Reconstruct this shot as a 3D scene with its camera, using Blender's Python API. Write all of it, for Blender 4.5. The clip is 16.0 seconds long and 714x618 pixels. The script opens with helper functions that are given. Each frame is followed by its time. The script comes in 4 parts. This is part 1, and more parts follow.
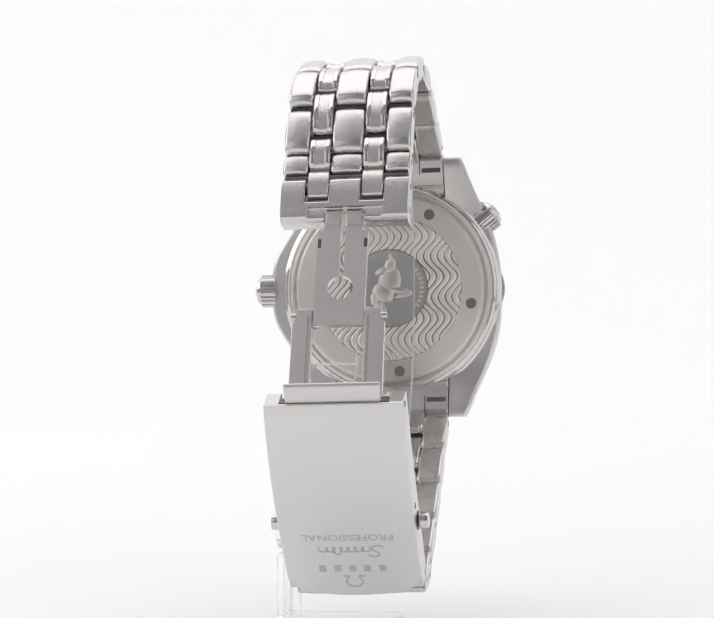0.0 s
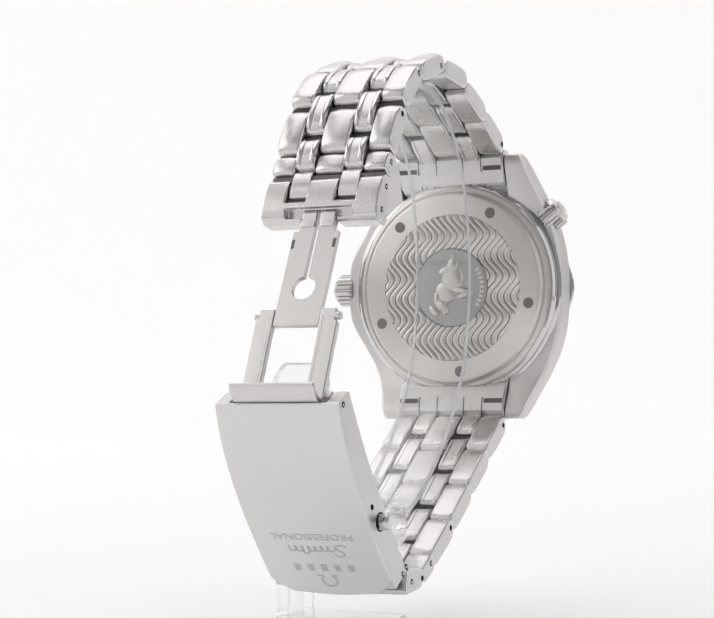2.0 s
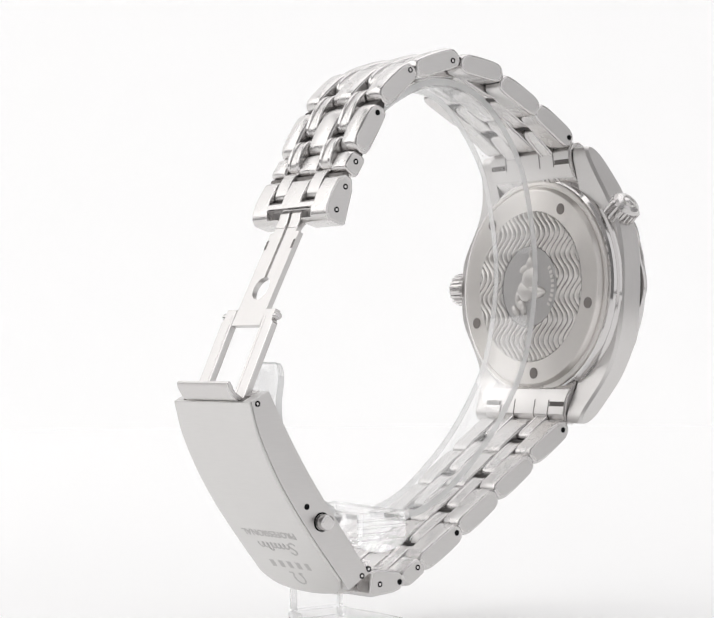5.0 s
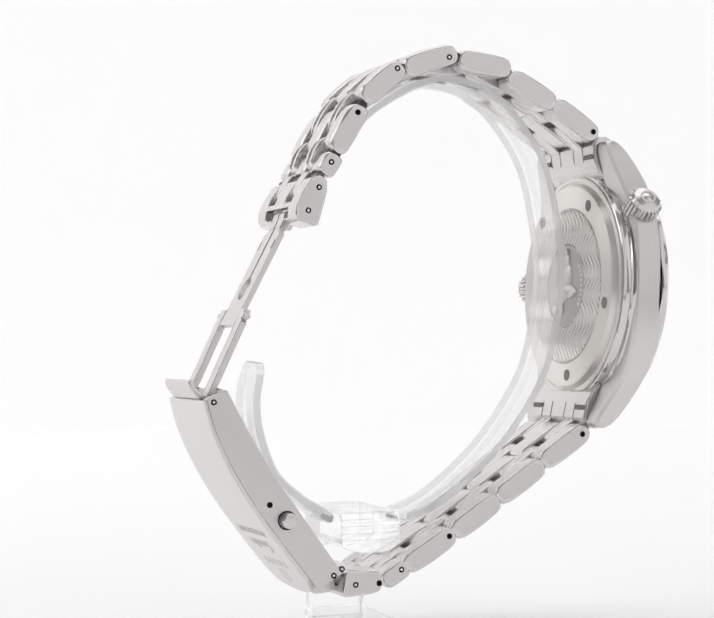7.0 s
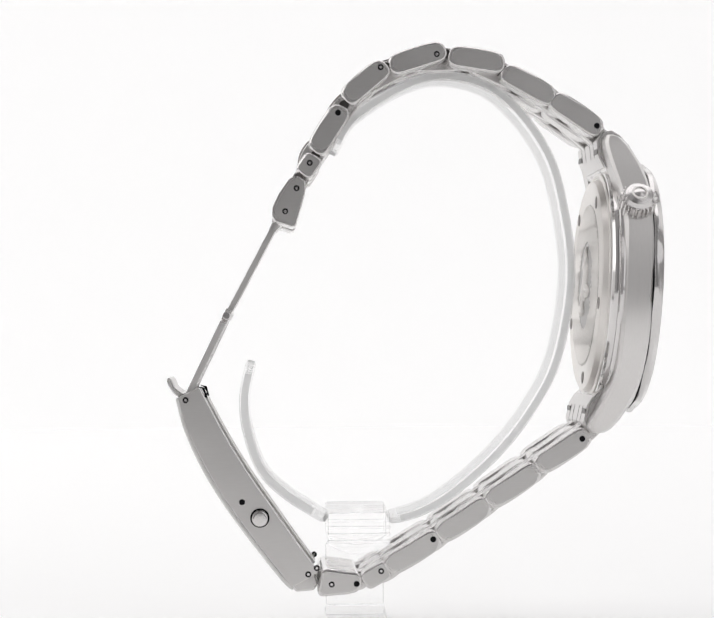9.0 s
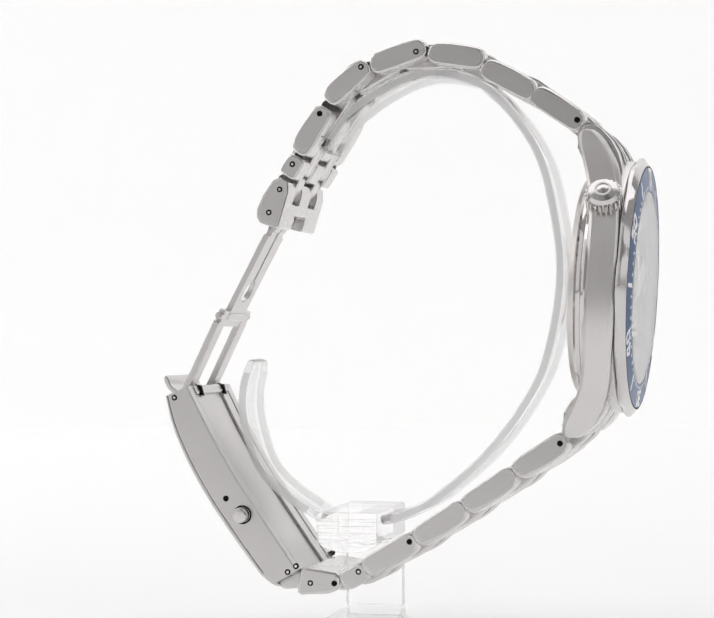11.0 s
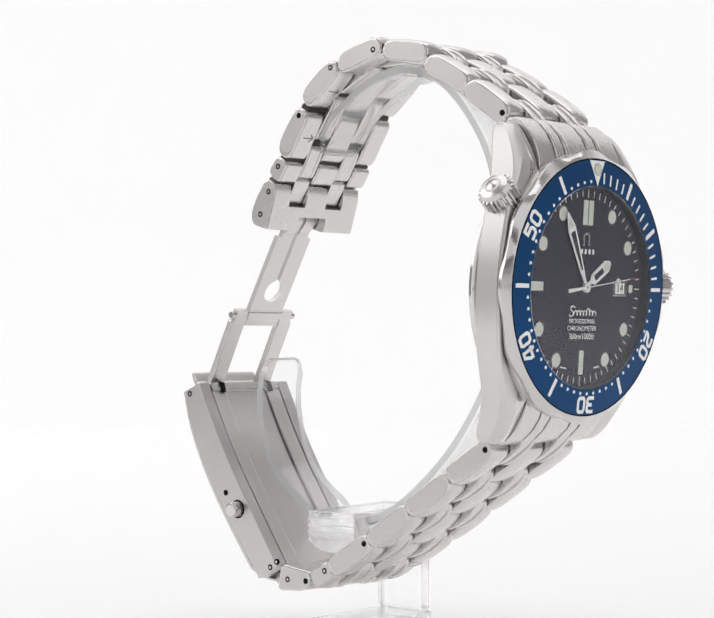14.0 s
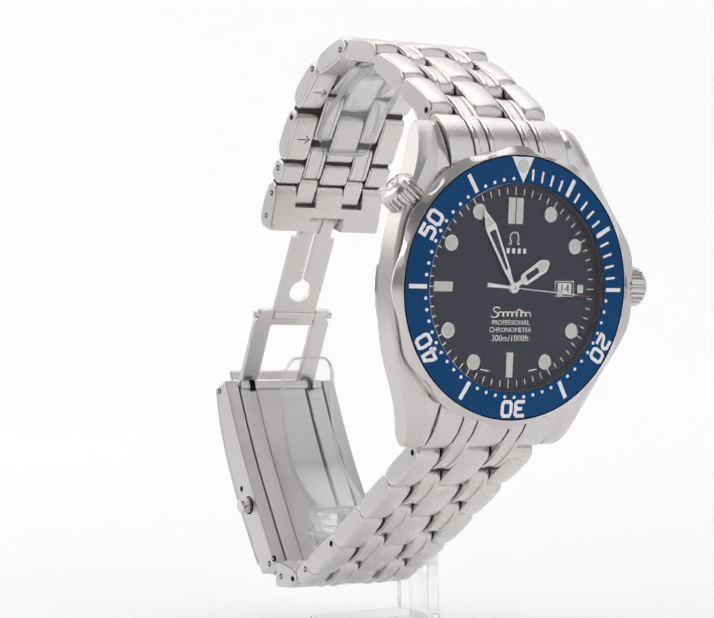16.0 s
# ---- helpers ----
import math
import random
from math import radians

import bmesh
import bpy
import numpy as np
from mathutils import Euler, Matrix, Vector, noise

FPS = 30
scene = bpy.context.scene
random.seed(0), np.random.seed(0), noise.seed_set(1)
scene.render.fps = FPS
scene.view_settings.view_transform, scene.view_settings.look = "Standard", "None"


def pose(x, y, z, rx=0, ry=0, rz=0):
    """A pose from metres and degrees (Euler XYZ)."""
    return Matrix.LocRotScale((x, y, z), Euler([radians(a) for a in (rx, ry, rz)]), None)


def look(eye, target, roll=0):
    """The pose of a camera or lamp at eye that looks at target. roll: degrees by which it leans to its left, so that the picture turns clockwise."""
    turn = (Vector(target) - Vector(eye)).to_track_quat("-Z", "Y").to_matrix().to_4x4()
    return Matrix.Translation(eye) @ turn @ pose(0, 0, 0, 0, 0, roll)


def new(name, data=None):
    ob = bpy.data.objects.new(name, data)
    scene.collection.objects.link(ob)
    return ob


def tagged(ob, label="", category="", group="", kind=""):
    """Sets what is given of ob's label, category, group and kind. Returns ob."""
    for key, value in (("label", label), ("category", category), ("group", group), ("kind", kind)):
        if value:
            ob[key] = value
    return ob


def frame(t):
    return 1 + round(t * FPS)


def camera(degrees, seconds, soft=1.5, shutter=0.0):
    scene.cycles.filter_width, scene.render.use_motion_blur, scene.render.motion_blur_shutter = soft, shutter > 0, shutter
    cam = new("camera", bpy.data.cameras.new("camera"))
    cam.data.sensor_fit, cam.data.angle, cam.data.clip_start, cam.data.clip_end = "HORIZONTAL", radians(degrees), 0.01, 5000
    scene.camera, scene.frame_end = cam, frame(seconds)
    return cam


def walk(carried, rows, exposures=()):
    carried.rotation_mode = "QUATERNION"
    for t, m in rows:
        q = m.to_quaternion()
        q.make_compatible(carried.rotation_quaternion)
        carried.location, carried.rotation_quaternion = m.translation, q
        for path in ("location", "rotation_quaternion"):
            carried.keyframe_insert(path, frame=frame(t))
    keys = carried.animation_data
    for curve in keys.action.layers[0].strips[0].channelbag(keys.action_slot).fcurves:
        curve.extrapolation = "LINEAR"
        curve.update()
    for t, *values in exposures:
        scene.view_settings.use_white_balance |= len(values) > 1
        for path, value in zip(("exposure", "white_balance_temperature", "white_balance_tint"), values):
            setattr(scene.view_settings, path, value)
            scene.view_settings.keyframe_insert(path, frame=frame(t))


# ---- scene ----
# ---------------------------------------------------------------- camera
GROUND = 0.0530                      # the turning axis' zero height over the white table
EYE = Vector((0, -0.332, GROUND))
YAW, PITCH, ROLL = radians(-0.0196), radians(-0.2794), -0.475
AHEAD = Vector((-math.sin(YAW) * math.cos(PITCH), math.cos(YAW) * math.cos(PITCH), math.sin(PITCH)))
cam = camera(19.713, 16.0, soft=1.6)
walk(cam, [(0, look(EYE, EYE + AHEAD, ROLL)), (16, look(EYE, EYE + AHEAD, ROLL))])

# ---------------------------------------------------------------- light
world = bpy.data.worlds.new("world")
scene.world = world
world.use_nodes = True
world.node_tree.nodes["Background"].inputs[0].default_value = (1.0, 0.979, 0.982, 1)
world.node_tree.nodes["Background"].inputs[1].default_value = 0.35


def softbox(name, eye, target, sx, sy, watts, colour=(1, 1, 1)):
    data = bpy.data.lights.new(name, "AREA")
    data.shape, data.size, data.size_y, data.energy, data.color = "RECTANGLE", sx, sy, watts, colour
    ob = new(name, data)
    ob.matrix_world = look(eye, target)
    return ob


softbox("softbox_top", (0, 0.20, 0.75), (0, 0.20, 0), 0.9, 0.7, 2.3, (1.0, 0.985, 0.99))
softbox("softbox_side", (-0.62, 0.10, 0.42), (0, 0.05, 0.06), 0.55, 0.45, 1.1, (1.0, 0.99, 0.98))
softbox("softbox_front", (0.55, -0.42, 0.36), (0, 0.0, 0.05), 0.85, 0.75, 1.1, (0.99, 0.99, 1.0))
softbox("softbox_front", (-0.62, -0.42, 0.36), (0, 0.0, 0.05), 0.70, 0.75, 0.72, (1.0, 0.99, 0.98))
scene.view_settings.exposure = 0.0


# ---------------------------------------------------------------- materials
def material(name, colour, rough=0.5, metal=0.0, bump=0.0, scale=2000.0, stretch=(1, 1, 1), vary=0.0, ior=1.5, transmission=0.0,
             rough_vary=0.0, aniso=0.0):
    m = bpy.data.materials.new(name)
    m.use_nodes = True
    nt = m.node_tree
    b = nt.nodes["Principled BSDF"]
    b.inputs["Base Color"].default_value = (*colour, 1)
    b.inputs["Roughness"].default_value = rough
    b.inputs["Metallic"].default_value = metal
    b.inputs["IOR"].default_value = ior
    b.inputs["Transmission Weight"].default_value = transmission
    b.inputs["Anisotropic"].default_value = aniso
    if bump or vary or rough_vary:
        tc = nt.nodes.new("ShaderNodeTexCoord")
        mp = nt.nodes.new("ShaderNodeMapping")
        mp.inputs["Scale"].default_value = stretch
        nt.links.new(tc.outputs["Object"], mp.inputs["Vector"])
        nz = nt.nodes.new("ShaderNodeTexNoise")
        nz.inputs["Scale"].default_value, nz.inputs["Detail"].default_value = scale, 4
        nt.links.new(mp.outputs[0], nz.inputs["Vector"])
        big = nt.nodes.new("ShaderNodeTexNoise")
        big.inputs["Scale"].default_value, big.inputs["Detail"].default_value = 160, 3
        nt.links.new(tc.outputs["Object"], big.inputs["Vector"])
        if bump:
            bp = nt.nodes.new("ShaderNodeBump")
            bp.inputs["Strength"].default_value, bp.inputs["Distance"].default_value = bump, 0.00004
            nt.links.new(nz.outputs[0], bp.inputs["Height"])
            nt.links.new(bp.outputs[0], b.inputs["Normal"])
        if vary:
            mix = nt.nodes.new("ShaderNodeMix")
            mix.data_type = "RGBA"
            add = nt.nodes.new("ShaderNodeMath")
            add.operation = "ADD"
            nt.links.new(nz.outputs[0], add.inputs[0])
            nt.links.new(big.outputs[0], add.inputs[1])
            half = nt.nodes.new("ShaderNodeMath")
            half.operation = "MULTIPLY"
            half.inputs[1].default_value = 0.5
            nt.links.new(add.outputs[0], half.inputs[0])
            nt.links.new(half.outputs[0], mix.inputs[0])
            mix.inputs[6].default_value = (*[c * (1 - vary) for c in colour], 1)
            mix.inputs[7].default_value = (*[min(1, c * (1 + vary)) for c in colour], 1)
            nt.links.new(mix.outputs[2], b.inputs["Base Color"])
        if rough_vary:
            rr = nt.nodes.new("ShaderNodeMapRange")
            rr.inputs[3].default_value, rr.inputs[4].default_value = max(0.02, rough - rough_vary), rough + rough_vary
            nt.links.new(big.outputs[0], rr.inputs[0])
            nt.links.new(rr.outputs[0], b.inputs["Roughness"])
    return m


STEEL = (0.68, 0.665, 0.656)
brushed = material("brushed_steel", STEEL, 0.27, 1.0, 0.3, 900, (6, 0.25, 6), 0.09, rough_vary=0.05)
# dark tone stands in for shade in gaps and notches; also colours engraved arrows
dark_shade_steel = material("steel_dark_for_shade", (0.16, 0.15, 0.145), 0.4, 1.0, vary=0.1)
brushed_case = material("brushed_case_steel", STEEL, 0.36, 1.0, 0.25, 900, (6, 0.3, 6), 0.08, rough_vary=0.05, aniso=0.7)


def brushed_round(m):
    """Turns a brushed steel's sheen so that its lines run round the local z axis."""
    nt = m.node_tree
    tangent = nt.nodes.new("ShaderNodeTangent")
    tangent.direction_type, tangent.axis = "RADIAL", "Z"
    nt.nodes["Principled BSDF"].inputs["Anisotropic Rotation"].default_value = 0.25
    nt.links.new(tangent.outputs[0], nt.nodes["Principled BSDF"].inputs["Tangent"])


brushed_round(brushed_case)
satin = material("satin_steel", STEEL, 0.36, 1.0, 0.3, 1500, (1, 1, 1), 0.04, rough_vary=0.06)
polished = material("polished_steel", (0.66, 0.645, 0.64), 0.09, 1.0, 0.0, rough_vary=0.03)
# near-black fill, stands in for shade in gaps, pin holes and slots
dark = material("gap_shade_black", (0.006, 0.006, 0.007), 0.7, 0.0)
def matt(m, level):
    """Sets how much a painted surface mirrors."""
    m.node_tree.nodes["Principled BSDF"].inputs["Specular IOR Level"].default_value = level


blue = material("blue_aluminium", (0.007, 0.062, 0.185), 0.34, 0.6, 0.1, 2500, (1, 1, 1), 0.12, aniso=0.7)
brushed_round(blue)
matt(blue, 0.2)
matt(dark, 0.1)
white = material("white_print", (0.93, 0.93, 0.92), 0.5, vary=0.03)
lume = material("pale_lume", (0.66, 0.70, 0.63), 0.6, vary=0.05, bump=0.1)
red = material("red_lacquer", (0.45, 0.03, 0.04), 0.4, vary=0.05)
ink = material("black_ink", (0.02, 0.02, 0.025), 0.5, vary=0.05)


def pane_material():
    m = bpy.data.materials.new("sapphire_crystal")
    m.use_nodes = True
    nt = m.node_tree
    nt.nodes.remove(nt.nodes["Principled BSDF"])
    clear, gloss, mix, fr = (nt.nodes.new(k) for k in ("ShaderNodeBsdfTransparent", "ShaderNodeBsdfGlossy", "ShaderNodeMixShader", "ShaderNodeLayerWeight"))
    gloss.inputs["Roughness"].default_value = 0.2
    fr.inputs["Blend"].default_value = 0.5
    steep, scale = nt.nodes.new("ShaderNodeMath"), nt.nodes.new("ShaderNodeMath")
    steep.operation, scale.operation = "POWER", "MULTIPLY_ADD"
    steep.inputs[1].default_value = 4.0
    scale.inputs[1].default_value, scale.inputs[2].default_value = 1.0, 0.026
    nt.links.new(fr.outputs["Facing"], steep.inputs[0])
    nt.links.new(steep.outputs[0], scale.inputs[0])
    nt.links.new(scale.outputs[0], mix.inputs[0])
    nt.links.new(clear.outputs[0], mix.inputs[1])
    nt.links.new(gloss.outputs[0], mix.inputs[2])
    nt.links.new(mix.outputs[0], nt.nodes["Material Output"].inputs["Surface"])
    return m


glass = pane_material()


def clear_plastic(name, tint, base, rim, rough=0.02):
    """Clear sheet: passes light straight through and mirrors more at a grazing angle."""
    m = bpy.data.materials.new(name)
    m.use_nodes = True
    nt = m.node_tree
    nt.nodes.remove(nt.nodes["Principled BSDF"])
    clear, gloss, mix, fr = (nt.nodes.new(k) for k in ("ShaderNodeBsdfTransparent", "ShaderNodeBsdfGlossy", "ShaderNodeMixShader", "ShaderNodeLayerWeight"))
    clear.inputs["Color"].default_value = (*tint, 1)
    gloss.inputs["Roughness"].default_value = rough
    fr.inputs["Blend"].default_value = 0.5
    steep, scale = nt.nodes.new("ShaderNodeMath"), nt.nodes.new("ShaderNodeMath")
    steep.operation, scale.operation = "POWER", "MULTIPLY_ADD"
    steep.inputs[1].default_value = 2.5
    scale.inputs[1].default_value, scale.inputs[2].default_value = rim, base
    nt.links.new(fr.outputs["Facing"], steep.inputs[0])
    nt.links.new(steep.outputs[0], scale.inputs[0])
    nt.links.new(scale.outputs[0], mix.inputs[0])
    nt.links.new(clear.outputs[0], mix.inputs[1])
    nt.links.new(gloss.outputs[0], mix.inputs[2])
    nt.links.new(mix.outputs[0], nt.nodes["Material Output"].inputs["Surface"])
    return m


acrylic = clear_plastic("clear_acrylic", (0.99, 0.99, 0.99), 0.05, 0.7)


def let_light_through(m, share):
    """Mixes straight passage of light into a clear plastic."""
    nt = m.node_tree
    mix, clear, out = nt.nodes.new("ShaderNodeMixShader"), nt.nodes.new("ShaderNodeBsdfTransparent"), nt.nodes["Material Output"]
    mix.inputs[0].default_value = share
    nt.links.new(nt.nodes["Principled BSDF"].outputs[0], mix.inputs[1])
    nt.links.new(clear.outputs[0], mix.inputs[2])
    nt.links.new(mix.outputs[0], out.inputs["Surface"])


# plain white table; a glow is added below to whiten it
paper = material("glowing_white_table", (0.62, 0.62, 0.62), 0.75, vary=0.01, scale=300)


def dial_material():
    m = material("navy_wave_dial", (0.016, 0.022, 0.040), 0.35, 0.0, 0.0)
    nt = m.node_tree
    b = nt.nodes["Principled BSDF"]
    tc = nt.nodes.new("ShaderNodeTexCoord")
    b.inputs["Specular IOR Level"].default_value = 0.0

    def maths(kind, a, k, add=None):
        node = nt.nodes.new("ShaderNodeMath")
        node.operation = kind
        nt.links.new(a, node.inputs[0])
        if add is not None:
            nt.links.new(add, node.inputs[2])
        if k is not None:
            node.inputs[1].default_value = k
        return node.outputs[0]
    axes = nt.nodes.new("ShaderNodeSeparateXYZ")
    nt.links.new(tc.outputs["Object"], axes.inputs[0])
    # fine waves that run across the dial
    sway = maths("SINE", maths("MULTIPLY", axes.outputs[0], 2 * math.pi / 0.0046), None)
    tall = maths("MULTIPLY", axes.outputs[1], 2 * math.pi / 0.0011)
    wave = maths("SINE", maths("MULTIPLY_ADD", sway, 0.9, tall), None)
    wave = maths("MULTIPLY_ADD", wave, 0.5, None)
    wave.node.inputs[2].default_value = 0.5
    mix = nt.nodes.new("ShaderNodeMix")
    mix.data_type = "RGBA"
    # navy tones lifted: part of the crystal's reflection veil is put in here
    mix.inputs[6].default_value, mix.inputs[7].default_value = (0.040, 0.042, 0.060, 1), (0.048, 0.050, 0.070, 1)
    nt.links.new(wave, mix.inputs[0])
    nt.links.new(mix.outputs[2], b.inputs["Base Color"])
    return m


dial_blue = dial_material()


EDGED = [brushed, brushed_case, satin]              # steels whose rounded edges are polished


# ---------------------------------------------------------------- mesh tools (millimetres in, metres out)
def weighted_normals(me, limit):
    """A normal for each corner, shared with the neighbours that lie nearly in its plane, large faces first."""
    normals = np.zeros((len(me.polygons), 3))
    me.polygons.foreach_get("normal", normals.ravel())
    areas = np.zeros(len(me.polygons))
    me.polygons.foreach_get("area", areas)
    fan = [[] for _ in me.vertices]
    for p in me.polygons:
        for v in p.vertices:
            fan[v].append(p.index)
    out = np.zeros((len(me.loops), 3))
    fans = []
    for faces in fan:
        n = normals[faces]
        mixed = ((n @ n.T) > limit) @ (n * areas[faces][:, None])
        fans.append(dict(zip(faces, mixed / np.maximum(np.linalg.norm(mixed, axis=1, keepdims=True), 1e-20))))
    for p in me.polygons:
        for k in p.loop_indices:
            out[k] = fans[me.loops[k].vertex_index][p.index]
    return out


def part(name, bm, mat, parent, label="", matrix=None, sharp=35.0, smooth=True):
    bmesh.ops.remove_doubles(bm, verts=bm.verts, dist=1e-5)
    bmesh.ops.recalc_face_normals(bm, faces=bm.faces)
    bmesh.ops.scale(bm, vec=(0.001, 0.001, 0.001), verts=bm.verts)
    me = bpy.data.meshes.new(name)
    bm.to_mesh(me)
    bm.free()
    me.materials.append(mat)
    if any(p.material_index for p in me.polygons):
        me.materials.append(polished if mat in EDGED else mat)
    if smooth:
        for p in me.polygons:
            p.use_smooth = True
        me.set_sharp_from_angle(angle=radians(sharp))
        me.normals_split_custom_set(weighted_normals(me, math.cos(radians(sharp))))
    ob = new(name, me)
    ob.parent = parent
    if matrix is not None:
        ob.matrix_basis = matrix
    if label:
        tagged(ob, label)
    return ob


def bevel(bm, width, segments=2, angle=40.0):
    bm.normal_update()
    edges = [e for e in bm.edges if len(e.link_faces) == 2 and e.calc_face_angle(0) > radians(angle)]
    bmesh.ops.bevel(bm, geom=edges, offset=width, segments=segments, profile=0.5, affect="EDGES", clamp_overlap=True, material=1)


def add_prism(bm, pts, v0, v1):
    """A profile of (u, w) points drawn out sideways from v0 to v1."""
    a = [bm.verts.new((u, v0, w)) for u, w in pts]
    b = [bm.verts.new((u, v1, w)) for u, w in pts]
    n = len(pts)
    bm.faces.new(a)
    bm.faces.new(b[::-1])
    for i in range(n):
        bm.faces.new((a[i], b[i], b[(i + 1) % n], a[(i + 1) % n]))


def prism(pts, v0, v1, soft=0.0, segments=2, angle=40.0):
    bm = bmesh.new()
    add_prism(bm, pts, v0, v1)
    bmesh.ops.recalc_face_normals(bm, faces=bm.faces)
    if soft:
        bevel(bm, soft, segments, angle)
    return bm


def add_loft(bm, rings, cap=True, closed=False):
    rows = [[bm.verts.new(p) for p in r] for r in rings]
    n = len(rows[0])
    pairs = list(zip(rows, rows[1:])) + ([(rows[-1], rows[0])] if closed else [])
    for a, b in pairs:
        for i in range(n):
            bm.faces.new((a[i], a[(i + 1) % n], b[(i + 1) % n], b[i]))
    if cap and not closed:
        bm.faces.new(rows[0][::-1])
        bm.faces.new(rows[-1])


def add_turned(bm, profile, steps=96, radius=None, axis="z"):
    """A closed profile of (r, z) points turned round z; radius(r, z, angle) may change r."""
    rings = []
    for i in range(steps):
        f = 2 * math.pi * i / steps
        ring = []
        for r, z in profile:
            q = radius(r, z, f) if radius else r
            ring.append((q * math.cos(f), q * math.sin(f), z))
        rings.append(ring)
    add_loft(bm, rings, closed=True)


def turned(profile, steps=96, radius=None):
    bm = bmesh.new()
    add_turned(bm, profile, steps, radius)
    return bm


def disc(r, z0, z1, steps=48, soft=0.0):
    bm = bmesh.new()
    lo = [bm.verts.new((r * math.cos(2 * math.pi * i / steps), r * math.sin(2 * math.pi * i / steps), z0)) for i in range(steps)]
    hi = [bm.verts.new((v.co.x, v.co.y, z1)) for v in lo]
    bm.faces.new(lo[::-1])
    bm.faces.new(hi)
    for i in range(steps):
        bm.faces.new((lo[i], lo[(i + 1) % steps], hi[(i + 1) % steps], hi[i]))
    if soft:
        bevel(bm, soft)
    return bm


def plate(outline, z0, z1, soft=0.0):
    """A flat outline of (x, y) points with a thickness."""
    bm = bmesh.new()
    lo = [bm.verts.new((x, y, z0)) for x, y in outline]
    hi = [bm.verts.new((x, y, z1)) for x, y in outline]
    bm.faces.new(lo[::-1])
    bm.faces.new(hi)
    n = len(lo)
    for i in range(n):
        bm.faces.new((lo[i], lo[(i + 1) % n], hi[(i + 1) % n], hi[i]))
    bmesh.ops.recalc_face_normals(bm, faces=bm.faces)
    if soft:
        bevel(bm, soft)
    return bm


def box(x0, x1, y0, y1, z0, z1, soft=0.0):
    return plate([(x0, y0), (x1, y0), (x1, y1), (x0, y1)], z0, z1, soft)


def smooth_path(pts, per=8):
    """A smooth line through the given corners."""
    pts = [Vector(p) for p in pts]
    ext = [2 * pts[0] - pts[1], *pts, 2 * pts[-1] - pts[-2]]
    out = []
    for i in range(1, len(ext) - 2):
        p0, p1, p2, p3 = ext[i - 1:i + 3]
        for k in range(per):
            t = k / per
            out.append(0.5 * (2 * p1 + (p2 - p0) * t + (2 * p0 - 5 * p1 + 4 * p2 - p3) * t * t + (3 * p1 - p0 - 3 * p2 + p3) * t ** 3))
    return out + [pts[-1]]


def lettering(name, text, size, mat, parent, matrix, depth=0.02, shear=0.0, stretch=1.0, bold=0.0):
    """Letters in the built-in font, centred, size and depth in millimetres."""
    cu = bpy.data.curves.new(name, "FONT")
    cu.body, cu.size, cu.align_x, cu.align_y, cu.extrude, cu.shear = text, size * 0.001, "CENTER", "CENTER", depth * 0.001, shear
    cu.resolution_u, cu.offset = 3, bold * 0.001
    tmp = new(name, cu)
    me = bpy.data.meshes.new_from_object(tmp.evaluated_get(bpy.context.evaluated_depsgraph_get()))
    bpy.data.objects.remove(tmp)
    me.materials.clear()
    me.materials.append(mat)
    ob = new(name, me)
    ob.parent = parent
    ob.matrix_basis = matrix @ Matrix.Diagonal((stretch, 1, 1, 1))
    return ob


def mm(x, y, z, rx=0, ry=0, rz=0):
    return pose(x * 0.001, y * 0.001, z * 0.001, rx, ry, rz)


# ---------------------------------------------------------------- white table and backdrop
def build_setting():
    table = [(700 * math.cos(2 * math.pi * k / 96), 60 + 700 * math.sin(2 * math.pi * k / 96)) for k in range(96)]
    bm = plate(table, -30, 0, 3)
    ground = part("ground", bm, paper, None, "white table top under the stand, with added glow")
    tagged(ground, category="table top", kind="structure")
    bm = bmesh.new()
    arc = [(x, 520 - 420 * (x / 900) ** 2) for x in range(-600, 601, 50)]
    lo = [bm.verts.new((x, y, -2)) for x, y in arc]
    hi = [bm.verts.new((x, y, 700)) for x, y in arc]
    for i in range(len(arc) - 1):
        bm.faces.new((lo[i], lo[i + 1], hi[i + 1], hi[i]))
    drop = part("backdrop", bm, glow, None, "white studio backdrop with an added even glow", sharp=60)
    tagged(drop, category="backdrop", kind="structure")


# added emission: keeps the table white and weakens shadows on it
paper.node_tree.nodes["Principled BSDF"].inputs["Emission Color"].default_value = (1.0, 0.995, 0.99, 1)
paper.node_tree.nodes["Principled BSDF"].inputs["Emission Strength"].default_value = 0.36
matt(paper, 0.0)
# the backdrop's brightness comes partly from emission added here
glow = material("glowing_white_backdrop", (0.82, 0.82, 0.82), 0.8)
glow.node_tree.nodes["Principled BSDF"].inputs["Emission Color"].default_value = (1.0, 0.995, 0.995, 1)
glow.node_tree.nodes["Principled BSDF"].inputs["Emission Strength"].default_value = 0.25


